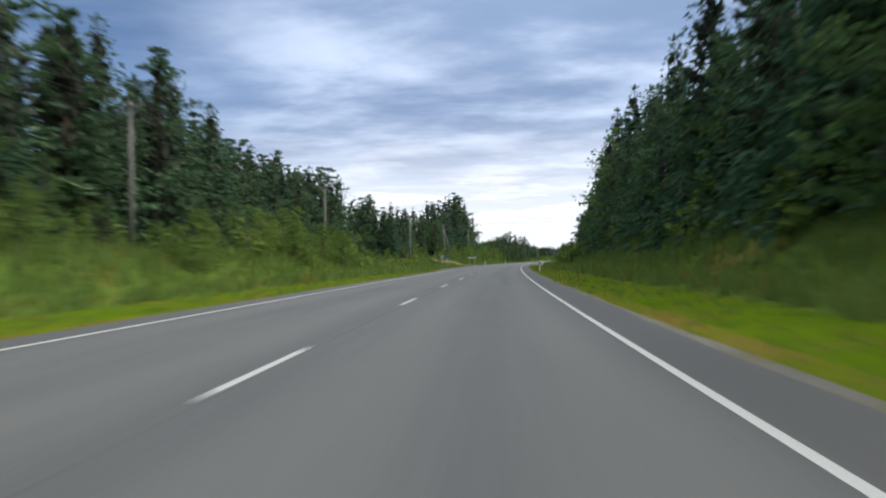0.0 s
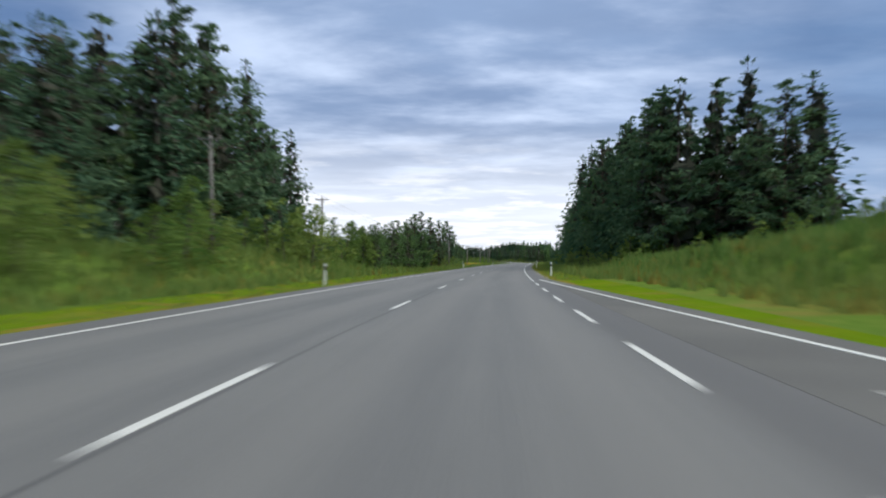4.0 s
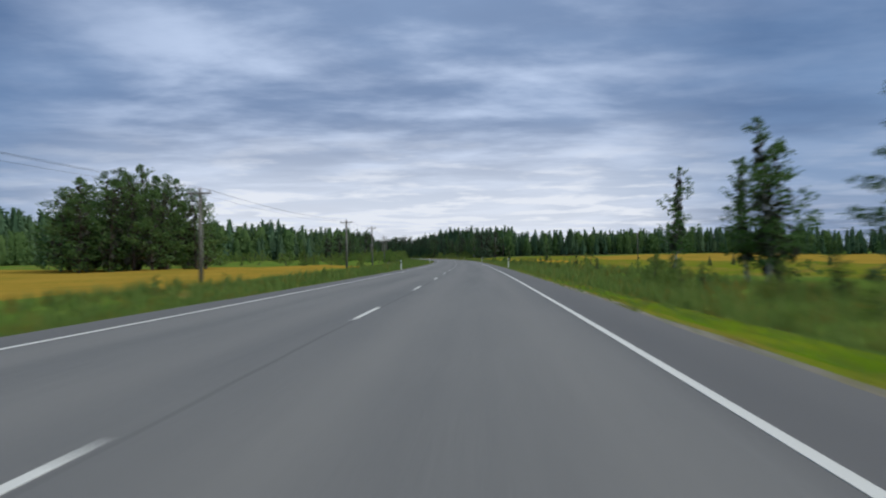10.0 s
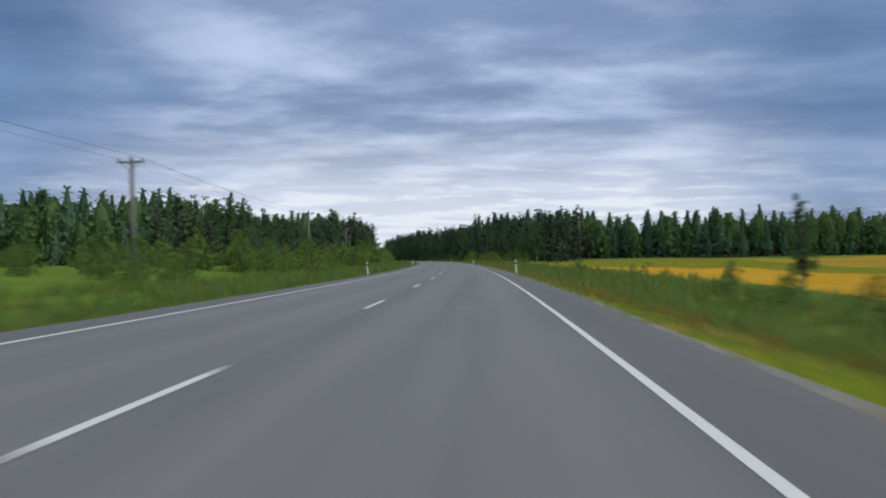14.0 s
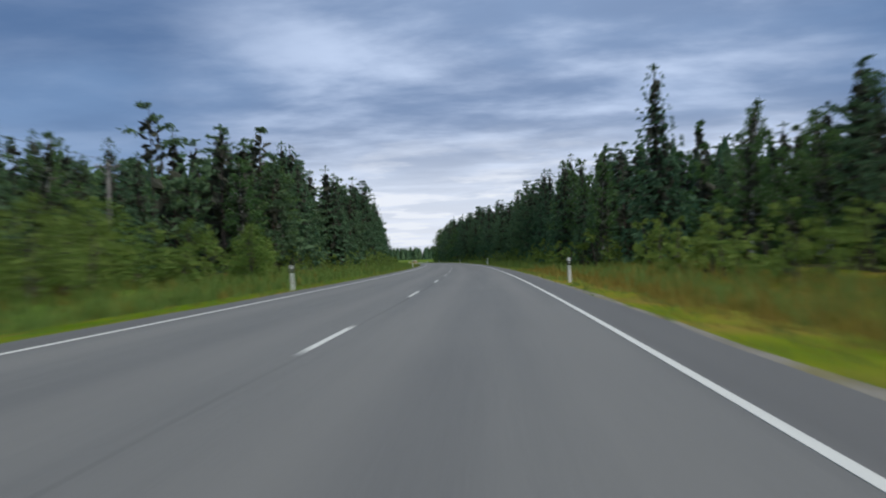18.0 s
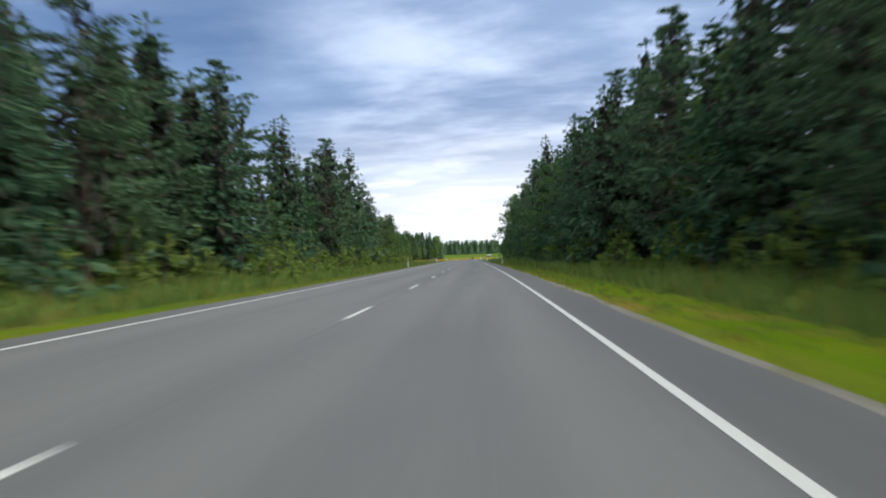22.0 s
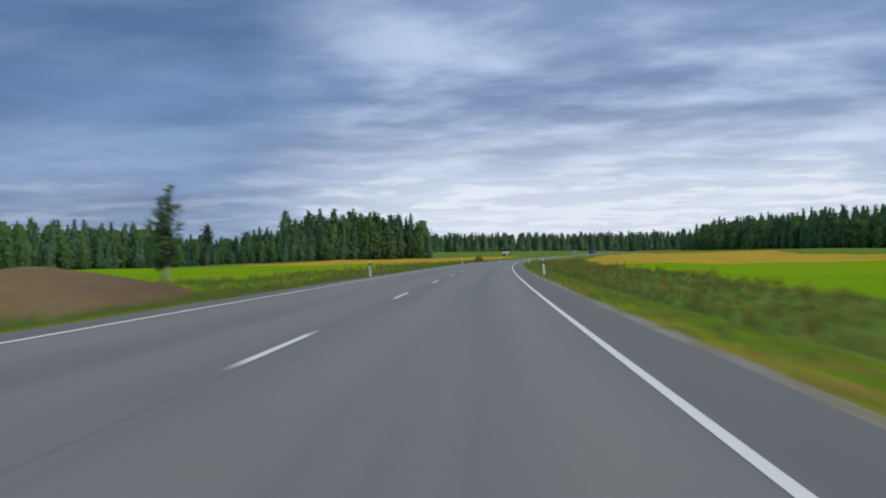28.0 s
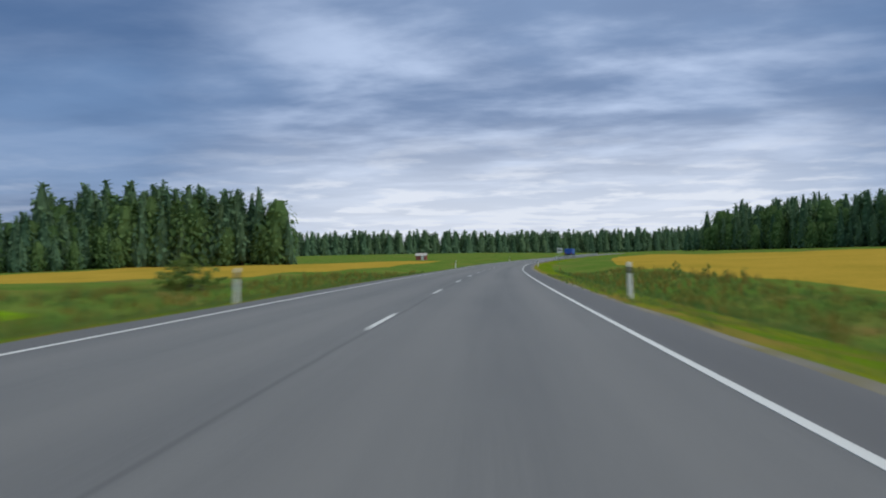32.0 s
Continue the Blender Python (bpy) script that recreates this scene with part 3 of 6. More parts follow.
def ribbon(name, s0, s1, n0, n1, up, mat, step=2.0):
    """A thin painted strip that follows the road; n0 and n1 may be functions of the station."""
    s = np.linspace(s0, s1, max(2, int((s1 - s0) / step) + 1))
    a = np.array([n0(t) if callable(n0) else n0 for t in s])
    b = np.array([n1(t) if callable(n1) else n1 for t in s])
    rows = []
    for n in (a, b):
        x, y, z, _ = along(s, n)
        rows.append(np.stack([x, y, z + up], -1))
    v = np.concatenate(rows + [r - (0, 0, 0.02) for r in rows])
    k, i = len(s), np.arange(len(s) - 1)
    f = np.concatenate([np.stack([i, i + k, i + k + 1, i + 1], -1), np.stack([i, i + 1, i + 1 + 2 * k, i + 2 * k], -1), np.stack([i + k, i + 3 * k, i + 3 * k + 1, i + k + 1], -1)])
    return mesh_from(name, v, f, mat)


road = build_road()
WIDE = 0.039


def edge(side):
    """Distance of an edge line from the middle; the lane narrows a little along the fields."""
    return lambda s: side * (HALF - (0.06 * min(1.0, max(0.0, (s - 560) / 60)) if side > 0 else 0.0))


for c in range(-4, 152):
    mid = (c + PHASE) * PITCH
    mid -= 0.75 * min(1.0, max(0.0, (75 - mid) / 40))
    part("dash", ribbon("dash", mid - 1.25, mid + 1.25, -WIDE, WIDE, 0.004, M["paint"]), road)
# solid edge lines, broken into dashes across the junctions
JUNCTIONS = {-1: [(76, 132.2, 78.0, 4.93), (973, 985.9, 975.5, 4.8)], 1: [(116.3, 182, 117.4, 5.17), (977.6, 984.6, 979.3, 4.9)]}
for side in (-1, 1):
    at = -118.0
    for s0, s1, d, step in JUNCTIONS[side] + [(1690, 1690, 1690, 5)]:
        part("edge_line", ribbon("edge_line", at, s0, lambda s: edge(side)(s) - WIDE, lambda s: edge(side)(s) + WIDE, 0.004, M["paint"]), road)
        while d + 2.4 < s1:
            part("dash", ribbon("dash", d, d + 2.55, lambda s: edge(side)(s) - WIDE, lambda s: edge(side)(s) + WIDE, 0.004, M["paint"]), road)
            d += step
        at = s1


# ---- side roads and tracks ----
TRACK = 1.6


def on_track(s, n):
    """Where the dirt track runs, slanting away from the road on the left."""
    return (n < -3.9) & (n > -24.5) & (np.abs(s - 125.75 - TRACK * (-n - 3.9)) < 4.6)


def side_strip(name, label, s0, s1, n0, n1, mat, bell=5.0, up=0.035, slant=0.0):
    """A side road square to the main one, wider where it meets it."""
    sg = -1 if n1 < 0 else 1
    n = np.concatenate([np.linspace(abs(n0), abs(n0) + 8, 14), np.linspace(abs(n0) + 9, abs(n1), 14)]) if abs(n1) > 14 else np.linspace(abs(n0), abs(n1), 12)
    k = 12
    rows, mid, half = [], (s0 + s1) / 2, (s1 - s0) / 2
    for a in n:
        w = half + bell * max(0.0, 1 - (a - abs(n0)) / 5.0) ** 2.2
        s = np.linspace(mid - w, mid + w, k) + slant * (a - abs(n0))
        x, y, z, _ = along(s, sg * a)
        rows.append(np.stack([x, y, z + lie(s, sg * a) + 0.006 + up], -1))
    v = np.concatenate(rows)
    i, j = np.meshgrid(np.arange(len(n) - 1), np.arange(k - 1), indexing="ij")
    a = i * k + j
    f = np.stack([a, a + 1, a + k + 1, a + k], -1).reshape(-1, 4)
    f = f if sg < 0 else f[:, ::-1]
    ob = new(name, mesh_from(name, v, f, mat))
    return tagged(ob, label, "side road", kind="structure")


side_strip("side_road", "grey asphalt side road joining the main road", 121, 128, 3.9, 60, M["side_asphalt"], 3.5, slant=0.1)
side_strip("dirt_track", "brown gravel track leading into the forest", 122.5, 129, -3.9, -24, M["track"], 5.0, slant=TRACK)
side_strip("side_road", "worn asphalt apron where the dirt track meets the road", 119, 131, -3.9, -7.2, M["side_asphalt"], 4.0, up=0.043)
side_strip("side_road", "asphalt farm road by the field", 976, 982, 3.9, 40, M["side_asphalt"], 6.0, up=0.012)
side_strip("side_road", "grey farm road leading to the barn", 980, 986, -3.9, -50, M["side_asphalt"], 6.0, up=0.012)
# the road is wider on the track's side before the junction
wing = lambda s: -4.05 - 1.1 * min(1, max(0.0, (s - 62) / 16))
tagged(new("side_lane", ribbon("side_lane", 62, 121, wing, -3.83, 0.002, M["side_asphalt"])), "worn asphalt widening before the dirt track", "road", kind="structure")
# bus lay-by lane past the junction
lay = lambda s: 4.05 + 2.6 * min(1, max(0, (182 - s) / 44)) * min(1, max(0.0, (s - 124) / 8))
lane = ribbon("bus_lane", 124, 182, 3.83, lay, 0.002, M["side_asphalt"])
tagged(new("bus_lane", lane), "asphalt bus lay-by lane beside the main road", "road", kind="structure")
part("edge_line", ribbon("edge_line", 134, 182, lambda s: lay(s) - 0.55, lambda s: lay(s) - 0.45, 0.008, M["paint"]), road)
for d in (139, 145, 151):
    part("dash", ribbon("dash", d, d + 2.2, lambda s: lay(s) - 1.5, lambda s: lay(s) - 1.4, 0.008, M["paint"]), road)

# ---- trees ----
rng = np.random.default_rng(7)


def cards(c, along_dir, size, wide, rg, flat=0.5):
    """Leaf sprays: one kite-shaped blade at each place c, pointing along_dir; flat: how level the blades lie."""
    d = along_dir / (np.linalg.norm(along_dir, axis=1, keepdims=True) + 1e-9)
    r = rg.normal(size=d.shape) * 0.8
    r[:, 2] += flat
    w = np.cross(d, r)
    w /= np.linalg.norm(w, axis=1, keepdims=True) + 1e-9
    L, W = np.asarray(size)[:, None], np.asarray(wide)[:, None]
    lift = np.cross(w, d) * L * 0.12
    v = np.stack([c - d * L * 0.5, c + w * W * 0.5 - d * L * 0.08 + lift, c + d * L * 0.5, c - w * W * 0.5 + lift * 0.5], 1).reshape(-1, 3)
    f = np.arange(len(v)).reshape(-1, 4)
    return v, f


def trunk_verts(h, r, bend, rg, sides=6, rings=6, top=0.12):
    z = np.linspace(0, h, rings)
    ph = rg.uniform(0, 6.3)
    off = np.stack([np.sin(z / h * 2.2 + ph) - math.sin(ph), np.cos(z / h * 1.9 + ph) - math.cos(ph)], -1) * bend
    rad = r * (1 - z / h * (1 - top)) * (1 + 0.45 * np.exp(-z / 0.35))
    a = np.linspace(0, 2 * np.pi, sides, endpoint=False)
    v = np.stack([off[:, :1] + rad[:, None] * np.cos(a), off[:, 1:] + rad[:, None] * np.sin(a), np.repeat(z[:, None], sides, 1)], -1).reshape(-1, 3)
    i, j = np.meshgrid(np.arange(rings - 1), np.arange(sides), indexing="ij")
    f = np.stack([i * sides + j, i * sides + (j + 1) % sides, (i + 1) * sides + (j + 1) % sides, (i + 1) * sides + j], -1).reshape(-1, 4)
    return v, f, lambda t: np.stack([np.interp(t, z, off[:, 0]), np.interp(t, z, off[:, 1]), t], -1)


def limb_verts(a, b, r, sides=3):
    """Thin tapered limbs from points a to b."""
    d = b - a
    d /= np.linalg.norm(d, axis=1, keepdims=True) + 1e-9
    u = np.cross(d, [0.3, 0.2, 1.0])
    u /= np.linalg.norm(u, axis=1, keepdims=True) + 1e-9
    w = np.cross(d, u)
    ang = np.linspace(0, 2 * np.pi, sides, endpoint=False)
    ring = u[:, None] * np.cos(ang)[:, None] + w[:, None] * np.sin(ang)[:, None]
    v = np.concatenate([a[:, None] + ring * r, b[:, None] + ring * r * 0.3], 1).reshape(-1, 3)
    base = np.arange(len(a))[:, None, None] * 2 * sides
    j = np.arange(sides)
    f = np.stack([j, (j + 1) % sides, sides + (j + 1) % sides, sides + j], -1)[None] + base
    return v, f.reshape(-1, 4)


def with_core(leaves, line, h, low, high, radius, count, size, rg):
    """Adds inner twig cards by the trunk, coloured dark for the crown's shade. Returns verts, faces and how many of the
    last faces are these cards.
    """
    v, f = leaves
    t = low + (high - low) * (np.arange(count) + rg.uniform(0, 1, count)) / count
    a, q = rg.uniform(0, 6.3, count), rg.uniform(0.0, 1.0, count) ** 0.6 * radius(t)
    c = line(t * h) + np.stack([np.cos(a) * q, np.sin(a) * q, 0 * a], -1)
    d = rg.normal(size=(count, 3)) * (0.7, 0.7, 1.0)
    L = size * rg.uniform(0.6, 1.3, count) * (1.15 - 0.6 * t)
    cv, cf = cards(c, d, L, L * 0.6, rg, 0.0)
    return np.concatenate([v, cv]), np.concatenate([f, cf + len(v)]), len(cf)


def spruce_shape(h, rg, fine=1.0, low=0.03):
    """Whorls of drooping branches, each with side sprays and hanging shoots."""
    reach = h * rg.uniform(0.20, 0.27)
    tv, tf, line = trunk_verts(h * 0.985, 0.012 * h + 0.03, 0.06, rg, *((6, 6) if fine > 0.6 else (4, 3)))
    low = low if fine > 0.6 else 0.06
    n = int(34 * fine ** 0.5 + 1)
    z = h * (low + (0.985 - low) * ((np.arange(n) + rg.uniform(0, 0.6, n)) / n) ** 0.92)
    c, d, L, W, la, lb = [], [], [], [], [], []
    step = 0.55 / fine ** 0.45
    rp = 3 if fine > 0.6 else 2
    for zi in z:
        t = zi / h
        r = reach * (1 - t) ** 0.74 * rg.uniform(0.78, 1.15) + 0.16
        k = max(4, int((5 + 4 * (1 - t)) * fine ** 0.35))
        az = rg.uniform(0, 6.3) + np.arange(k) * 2 * np.pi / k + rg.normal(0, 0.25, k)
        for a, q in zip(az, r * rg.uniform(0.55, 1.15, k)):
            m = max(1, int(q / step + 0.5))
            u = np.repeat((np.arange(m) + rg.uniform(0.5, 0.95)) / m, rp)
            side = np.tile((0.75, -0.75, 0.0)[:rp], m)
            turn = side + rg.normal(0, 0.22, rp * m)
            hang = np.tile((0.30, 0.30, 1.1)[:rp], m) 
            hor = np.array([math.cos(a), math.sin(a)])
            drop = -0.04 * q - 0.30 * q * u ** 1.4 + 0.16 * q * u ** 4
            p = np.stack([hor[0] * q * u, hor[1] * q * u, zi + drop + rg.normal(0, 0.05, rp * m)], -1)
            p[:, :2] += line(np.array([zi]))[0, :2]
            dr = np.stack([np.cos(a + turn), np.sin(a + turn), -hang + rg.normal(0, 0.2, rp * m) + 0.9 * t ** 3], -1)
            ln = rg.uniform(0.45, 0.80, rp * m) * (0.42 + 0.65 * (1 - t)) / fine ** 0.36
            c.append(p + dr * ln[:, None] * 0.3), d.append(dr), L.append(ln), W.append(ln * rg.uniform(0.28, 0.44, rp * m))
            if rg.random() < 0.2:
                la.append(line(np.array([zi]))[0]), lb.append(p[-1])
    c, d, L, W = map(np.concatenate, (c, d, L, W))
    tip = line(np.full(5, h * 0.975)) + rg.normal(0, 0.04, (5, 3))
    c, d = np.concatenate([c, tip]), np.concatenate([d, rg.normal(0, 0.3, (5, 3)) + (0, 0, 1)])
    L, W = np.concatenate([L, np.full(5, 0.5)]), np.concatenate([W, np.full(5, 0.18)])
    sc = (h / 13.0) ** 0.5
    leaves = cards(c, d, L * sc, W * sc, rg, 0.25)
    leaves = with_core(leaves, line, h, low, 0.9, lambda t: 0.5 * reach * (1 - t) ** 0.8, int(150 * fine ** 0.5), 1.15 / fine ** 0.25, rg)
    return (tv, tf), leaves, limb_verts(np.array(la), np.array(lb), 0.02)


def clumpy_shape(h, rg, bare, reach, n_limb, per, leaf, up=0.5, round_=0.55, bend=0.25, thick=0.012, flat=0.6, fine=1.0, core=0.45, wide=(0.5, 0.8)):
    """Broadleaved trees and pines: limbs off a trunk, each with a few clumps of leaves."""
    tv, tf, line = trunk_verts(h * 0.95, thick * h + 0.03, bend, rg, *((6, 6) if fine > 0.6 else (4, 3)))
    la, lb, c, d, k = [], [], [], [], []

    def prof(u):
        return np.maximum(0.12, np.sin(np.pi * np.minimum(1, 0.10 + 0.90 * u) ** round_) ** 0.75)

    for i in range(n_limb):
        t = bare + (1 - bare) * (i + rg.uniform(0, 0.9)) / n_limb
        zi = h * min(t, 0.96)
        r = reach * h * float(prof((t - bare) / (1 - bare))) * rg.uniform(0.6, 1.15)
        a = rg.uniform(0, 6.3)
        s0 = line(np.array([zi]))[0]
        e = s0 + np.array([math.cos(a) * r, math.sin(a) * r, r * up * rg.uniform(0.3, 1.2)])
        e[2] = min(e[2], h)
        la.append(s0), lb.append(e)
        for q in (0.45, 0.75, 1.0):
            m = max(3, int(per * rg.uniform(0.5, 1.2) * (0.5 + 0.6 * q)))
            rad = reach * h * rg.uniform(0.22, 0.36) * (0.34 + 0.72 * (1 - t))
            g = rg.normal(size=(m, 3))
            g /= np.linalg.norm(g, axis=1, keepdims=True)
            g *= rad * rg.uniform(0.3, 1.0, m)[:, None] ** 0.6 * (1, 1, flat)
            c.append(s0 + (e - s0) * q + g), k.append(np.full(m, 0.55 + 0.8 * (1 - t)))
            d.append(g + rg.normal(0, 0.35 * rad, (m, 3)) + (0, 0, -0.1 * rad))
    c, d = np.concatenate(c), np.concatenate(d)
    L = rg.uniform(0.7, 1.3, len(c)) * leaf * np.concatenate(k)
    leaves = cards(c, d, L, L * rg.uniform(*wide, len(c)), rg)
    leaves = with_core(leaves, line, h, bare + 0.04, 0.9, lambda t: core * reach * h * prof((t - bare) / (1 - bare)), int((130 if core > 0.28 else 16) * fine ** 0.5), 0.075 * h / fine ** 0.25, rg)
    return (tv, tf), leaves, limb_verts(np.array(la), np.array(lb), 0.0028 * h)


def pine_shape(h, rg, fine=1.0):
    return clumpy_shape(h, rg, rg.uniform(0.04, 0.14), rg.uniform(0.19, 0.25), max(6, int(54 * fine ** 0.8)), 21 * fine ** 0.5, 0.42 * (h / 12) ** 0.5 / fine ** 0.42, 0.30, 0.60, 0.2, 0.011, 0.42, fine, 0.45, (0.26, 0.42))


def stem_pine_shape(h, rg, fine=1.0):
    """An old pine with a bare stem and a crown on its top third."""
    return clumpy_shape(h, rg, 0.56, 0.15, max(6, int(34 * fine ** 0.8)), 21 * fine ** 0.5, 0.50 / fine ** 0.42, 0.3, 0.9, 0.3, 0.012, 0.5, fine, 0.45, (0.3, 0.5))


def birch_shape(h, rg, fine=1.0):
    return clumpy_shape(h, rg, rg.uniform(0.12, 0.22), rg.uniform(0.15, 0.20), max(6, int(34 * fine ** 0.8)), 19 * fine ** 0.5, 0.23 * (h / 9) ** 0.5 / fine ** 0.5, 0.9, 0.6, 0.3, 0.009, 0.9, fine, 0.3)


def alder_shape(h, rg, fine=1.0):
    return clumpy_shape(h, rg, rg.uniform(0.01, 0.05), rg.uniform(0.25, 0.32), max(7, int(36 * fine ** 0.8)), 20 * fine ** 0.5, 0.26 * (h / 9) ** 0.5 / fine ** 0.5, 0.5, 0.62, 0.3, 0.011, 0.8, fine)


def willow_shape(h, rg, fine=1.0):
    return clumpy_shape(h, rg, 0.0, 0.46, max(8, int(24 * fine ** 0.8)), 15 * fine ** 0.5, 0.20 / fine ** 0.5, 0.3, 0.5, 0.2, 0.012, 0.95, fine, 0.25)


KINDS = {
    "spruce": (spruce_shape, "spruce", "bark", "spruce_tree", "tall dark green spruce with drooping branches at the forest edge", "spruce"),
    "pine": (pine_shape, "pine", "pine_bark", "pine_tree", "tall pine with reddish trunk and blue-green crown", "pine"),
    "stem_pine": (stem_pine_shape, "pine", "pine_bark", "pine_tree", "old pine with a bare reddish stem and a high crown", "pine"),
    "birch": (birch_shape, "leaf", "birch_bark", "birch_tree", "slender birch with pale trunk and green leaves", "birch"),
    "alder": (alder_shape, "leaf", "bark", "broadleaf_tree", "dense round broadleaved tree with dark green leaves", "tree"),
    "willow": (willow_shape, "willow", "bark", "willow_bush", "rounded yellow-green willow bush", "bush"),
}
TYPICAL = {"spruce": 13.0, "pine": 13.0, "stem_pine": 17.0, "birch": 9.0, "alder": 9.0, "willow": 3.2}
MODELS = {}
for kind, (shape, leaf, wood, name, label, cat) in KINDS.items():
    MODELS[kind] = []
    for i in range(5 if kind in ("spruce", "pine") else 4):
        rg = np.random.default_rng(100 + i + 17 * len(kind))
        h = TYPICAL[kind]
        if kind == "willow":
            (tv, tf), (cv, cf, shade_twigs), (lv, lf) = willow_shape(h, rg, 1.5)
        else:
            (tv, tf), (cv, cf, shade_twigs), (lv, lf) = shape(h, rg)
        trunk = mesh_from("trunk", np.concatenate([tv, lv]), np.concatenate([tf, lf + len(tv)]), M[wood], smooth=True)
        crown = mesh_from("crown", cv, cf, [M[leaf], M["shade_twigs"]], np.arange(len(cf)) >= len(cf) - shade_twigs)
        MODELS[kind].append((trunk, crown))
TREES = {}


def far_shape(kind, h, rg):
    """A tree seen from far off: a closed crown under a coat of drooping boughs, pointed for conifers, domed for others."""
    tv, tf, line = trunk_verts(h * 0.9, 0.012 * h, 0.08, rg, 4, 3)
    low, reach = (0.03, 0.20) if kind == "spruce" else (0.08, 0.17) if kind == "pine" else (0.04, 0.27)
    power = {"spruce": 0.85, "pine": 0.62}.get(kind, 0.0)

    def radius(t):
        u = (t - low) / (1 - low)
        return reach * h * ((1 - u) ** power * np.minimum(1, 0.55 + 2.5 * u) if power else np.sqrt(np.maximum(0.0, 1 - (1.7 * u - 0.7) ** 2)))

    k, rows, pts = 7, 6, []
    for t in np.linspace(low, 0.97, rows):
        c = line(np.array([t * h]))[0]
        a = np.linspace(0, 2 * np.pi, k, endpoint=False) + rg.uniform(0, 0.9)
        r = ((0.80 if power else 0.66) * float(radius(t)) + 0.03) * rg.uniform(0.75, 1.1, k)
        pts.append(np.stack([c[0] + r * np.cos(a), c[1] + r * np.sin(a), t * h + rg.normal(0, 0.015 * h, k)], -1))
    i, j = np.meshgrid(np.arange(rows - 1), np.arange(k), indexing="ij")
    q = np.stack([i * k + j, i * k + (j + 1) % k, (i + 1) * k + (j + 1) % k, (i + 1) * k + j], -1).reshape(-1, 4)
    m = 64 if power else 150
    t = low + (0.985 - low) * ((np.arange(m) + rg.uniform(0, 1, m)) / m) ** 1.15
    a = 2.4 * np.arange(m) + rg.normal(0, 0.3, m)
    r = radius(t) * rg.uniform(0.82 if power else 0.70, 1.05, m) + 0.02 * h
    c = line(t * h) + np.stack([r * np.cos(a), r * np.sin(a), 0 * a], -1)
    d = np.stack([np.cos(a) * 0.55, np.sin(a) * 0.55, -0.9 + 1.5 * t ** 4], -1) + rg.normal(0, 0.16, (m, 3))
    L = 0.105 * h * rg.uniform(0.7, 1.2, m) * (1.15 - 0.5 * t)
    cv, cf = cards(c, d, L, L * rg.uniform(0.55, 0.85, m), rg, 3.0)
    return (tv, tf), (np.concatenate(pts + [cv]), np.concatenate([q, cf + k * rows]), 0), None


def tree(kind, s, n, h, turn=None, label="", sink=0.08, lean=0.0):
    """A tree of height h on the ground at station s, n to the right."""
    i = int(rng.integers(len(MODELS[kind])))
    turn = float(rng.uniform(0, 360)) if turn is None else turn
    k = h / TYPICAL[kind]
    fat = k * float(rng.uniform(0.9, 1.15))
    m = Matrix.LocRotScale(spot(s, n, -sink), Euler((radians(lean), 0, radians(turn))), (fat, fat, k))
    _, _, _, name, lab, cat = KINDS[kind]
    if (kind, i) not in TREES:
        e = thing(name, lab, cat, Matrix(), "trees along the road")
        part("trunk", MODELS[kind][i][0], e)
        part("crown", MODELS[kind][i][1], e)
        TREES[kind, i] = e
        e.matrix_basis = m
        ob = e
    else:
        src = TREES[kind, i]
        keep = src.matrix_basis.copy()
        src.matrix_basis = Matrix()
        ob = copy_thing(src, m)
        src.matrix_basis = keep
    if label:
        ob["label"] = label
    return ob


# power poles along the road: station, offset, height over the road
LINE = [(-4, -18, 9.4), (36, -17.0, 9.3), (77.2, -17.7, 9.3), (116.2, -15.1, 8.1), (156.4, -15.7, 8.8), (193.2, -16.4, 8.8), (231.3, -20, 8.2), (281.8, -18.6, 6.0), (324.8, -16.4, 5.5), (375.6, -16.9, 5.5),
        (422.6, -15.8, 5.6), (469.7, -14.0, 5.9), (514, -15.5, 6.9), (569.8, -16.6, 6.7), (622, -17, 7.0), (673.5, -17.8, 7.1), (727.3, -20.7, 7.3), (775, -26, 7.3)]


def by_pole(s, n):
    """True where a crown would hide a pole from the road."""
    return any(abs(s - p[0] - 1.5) < 5 and n < -4 and -n < -p[1] + 3.6 for p in LINE if p[0] < 230)


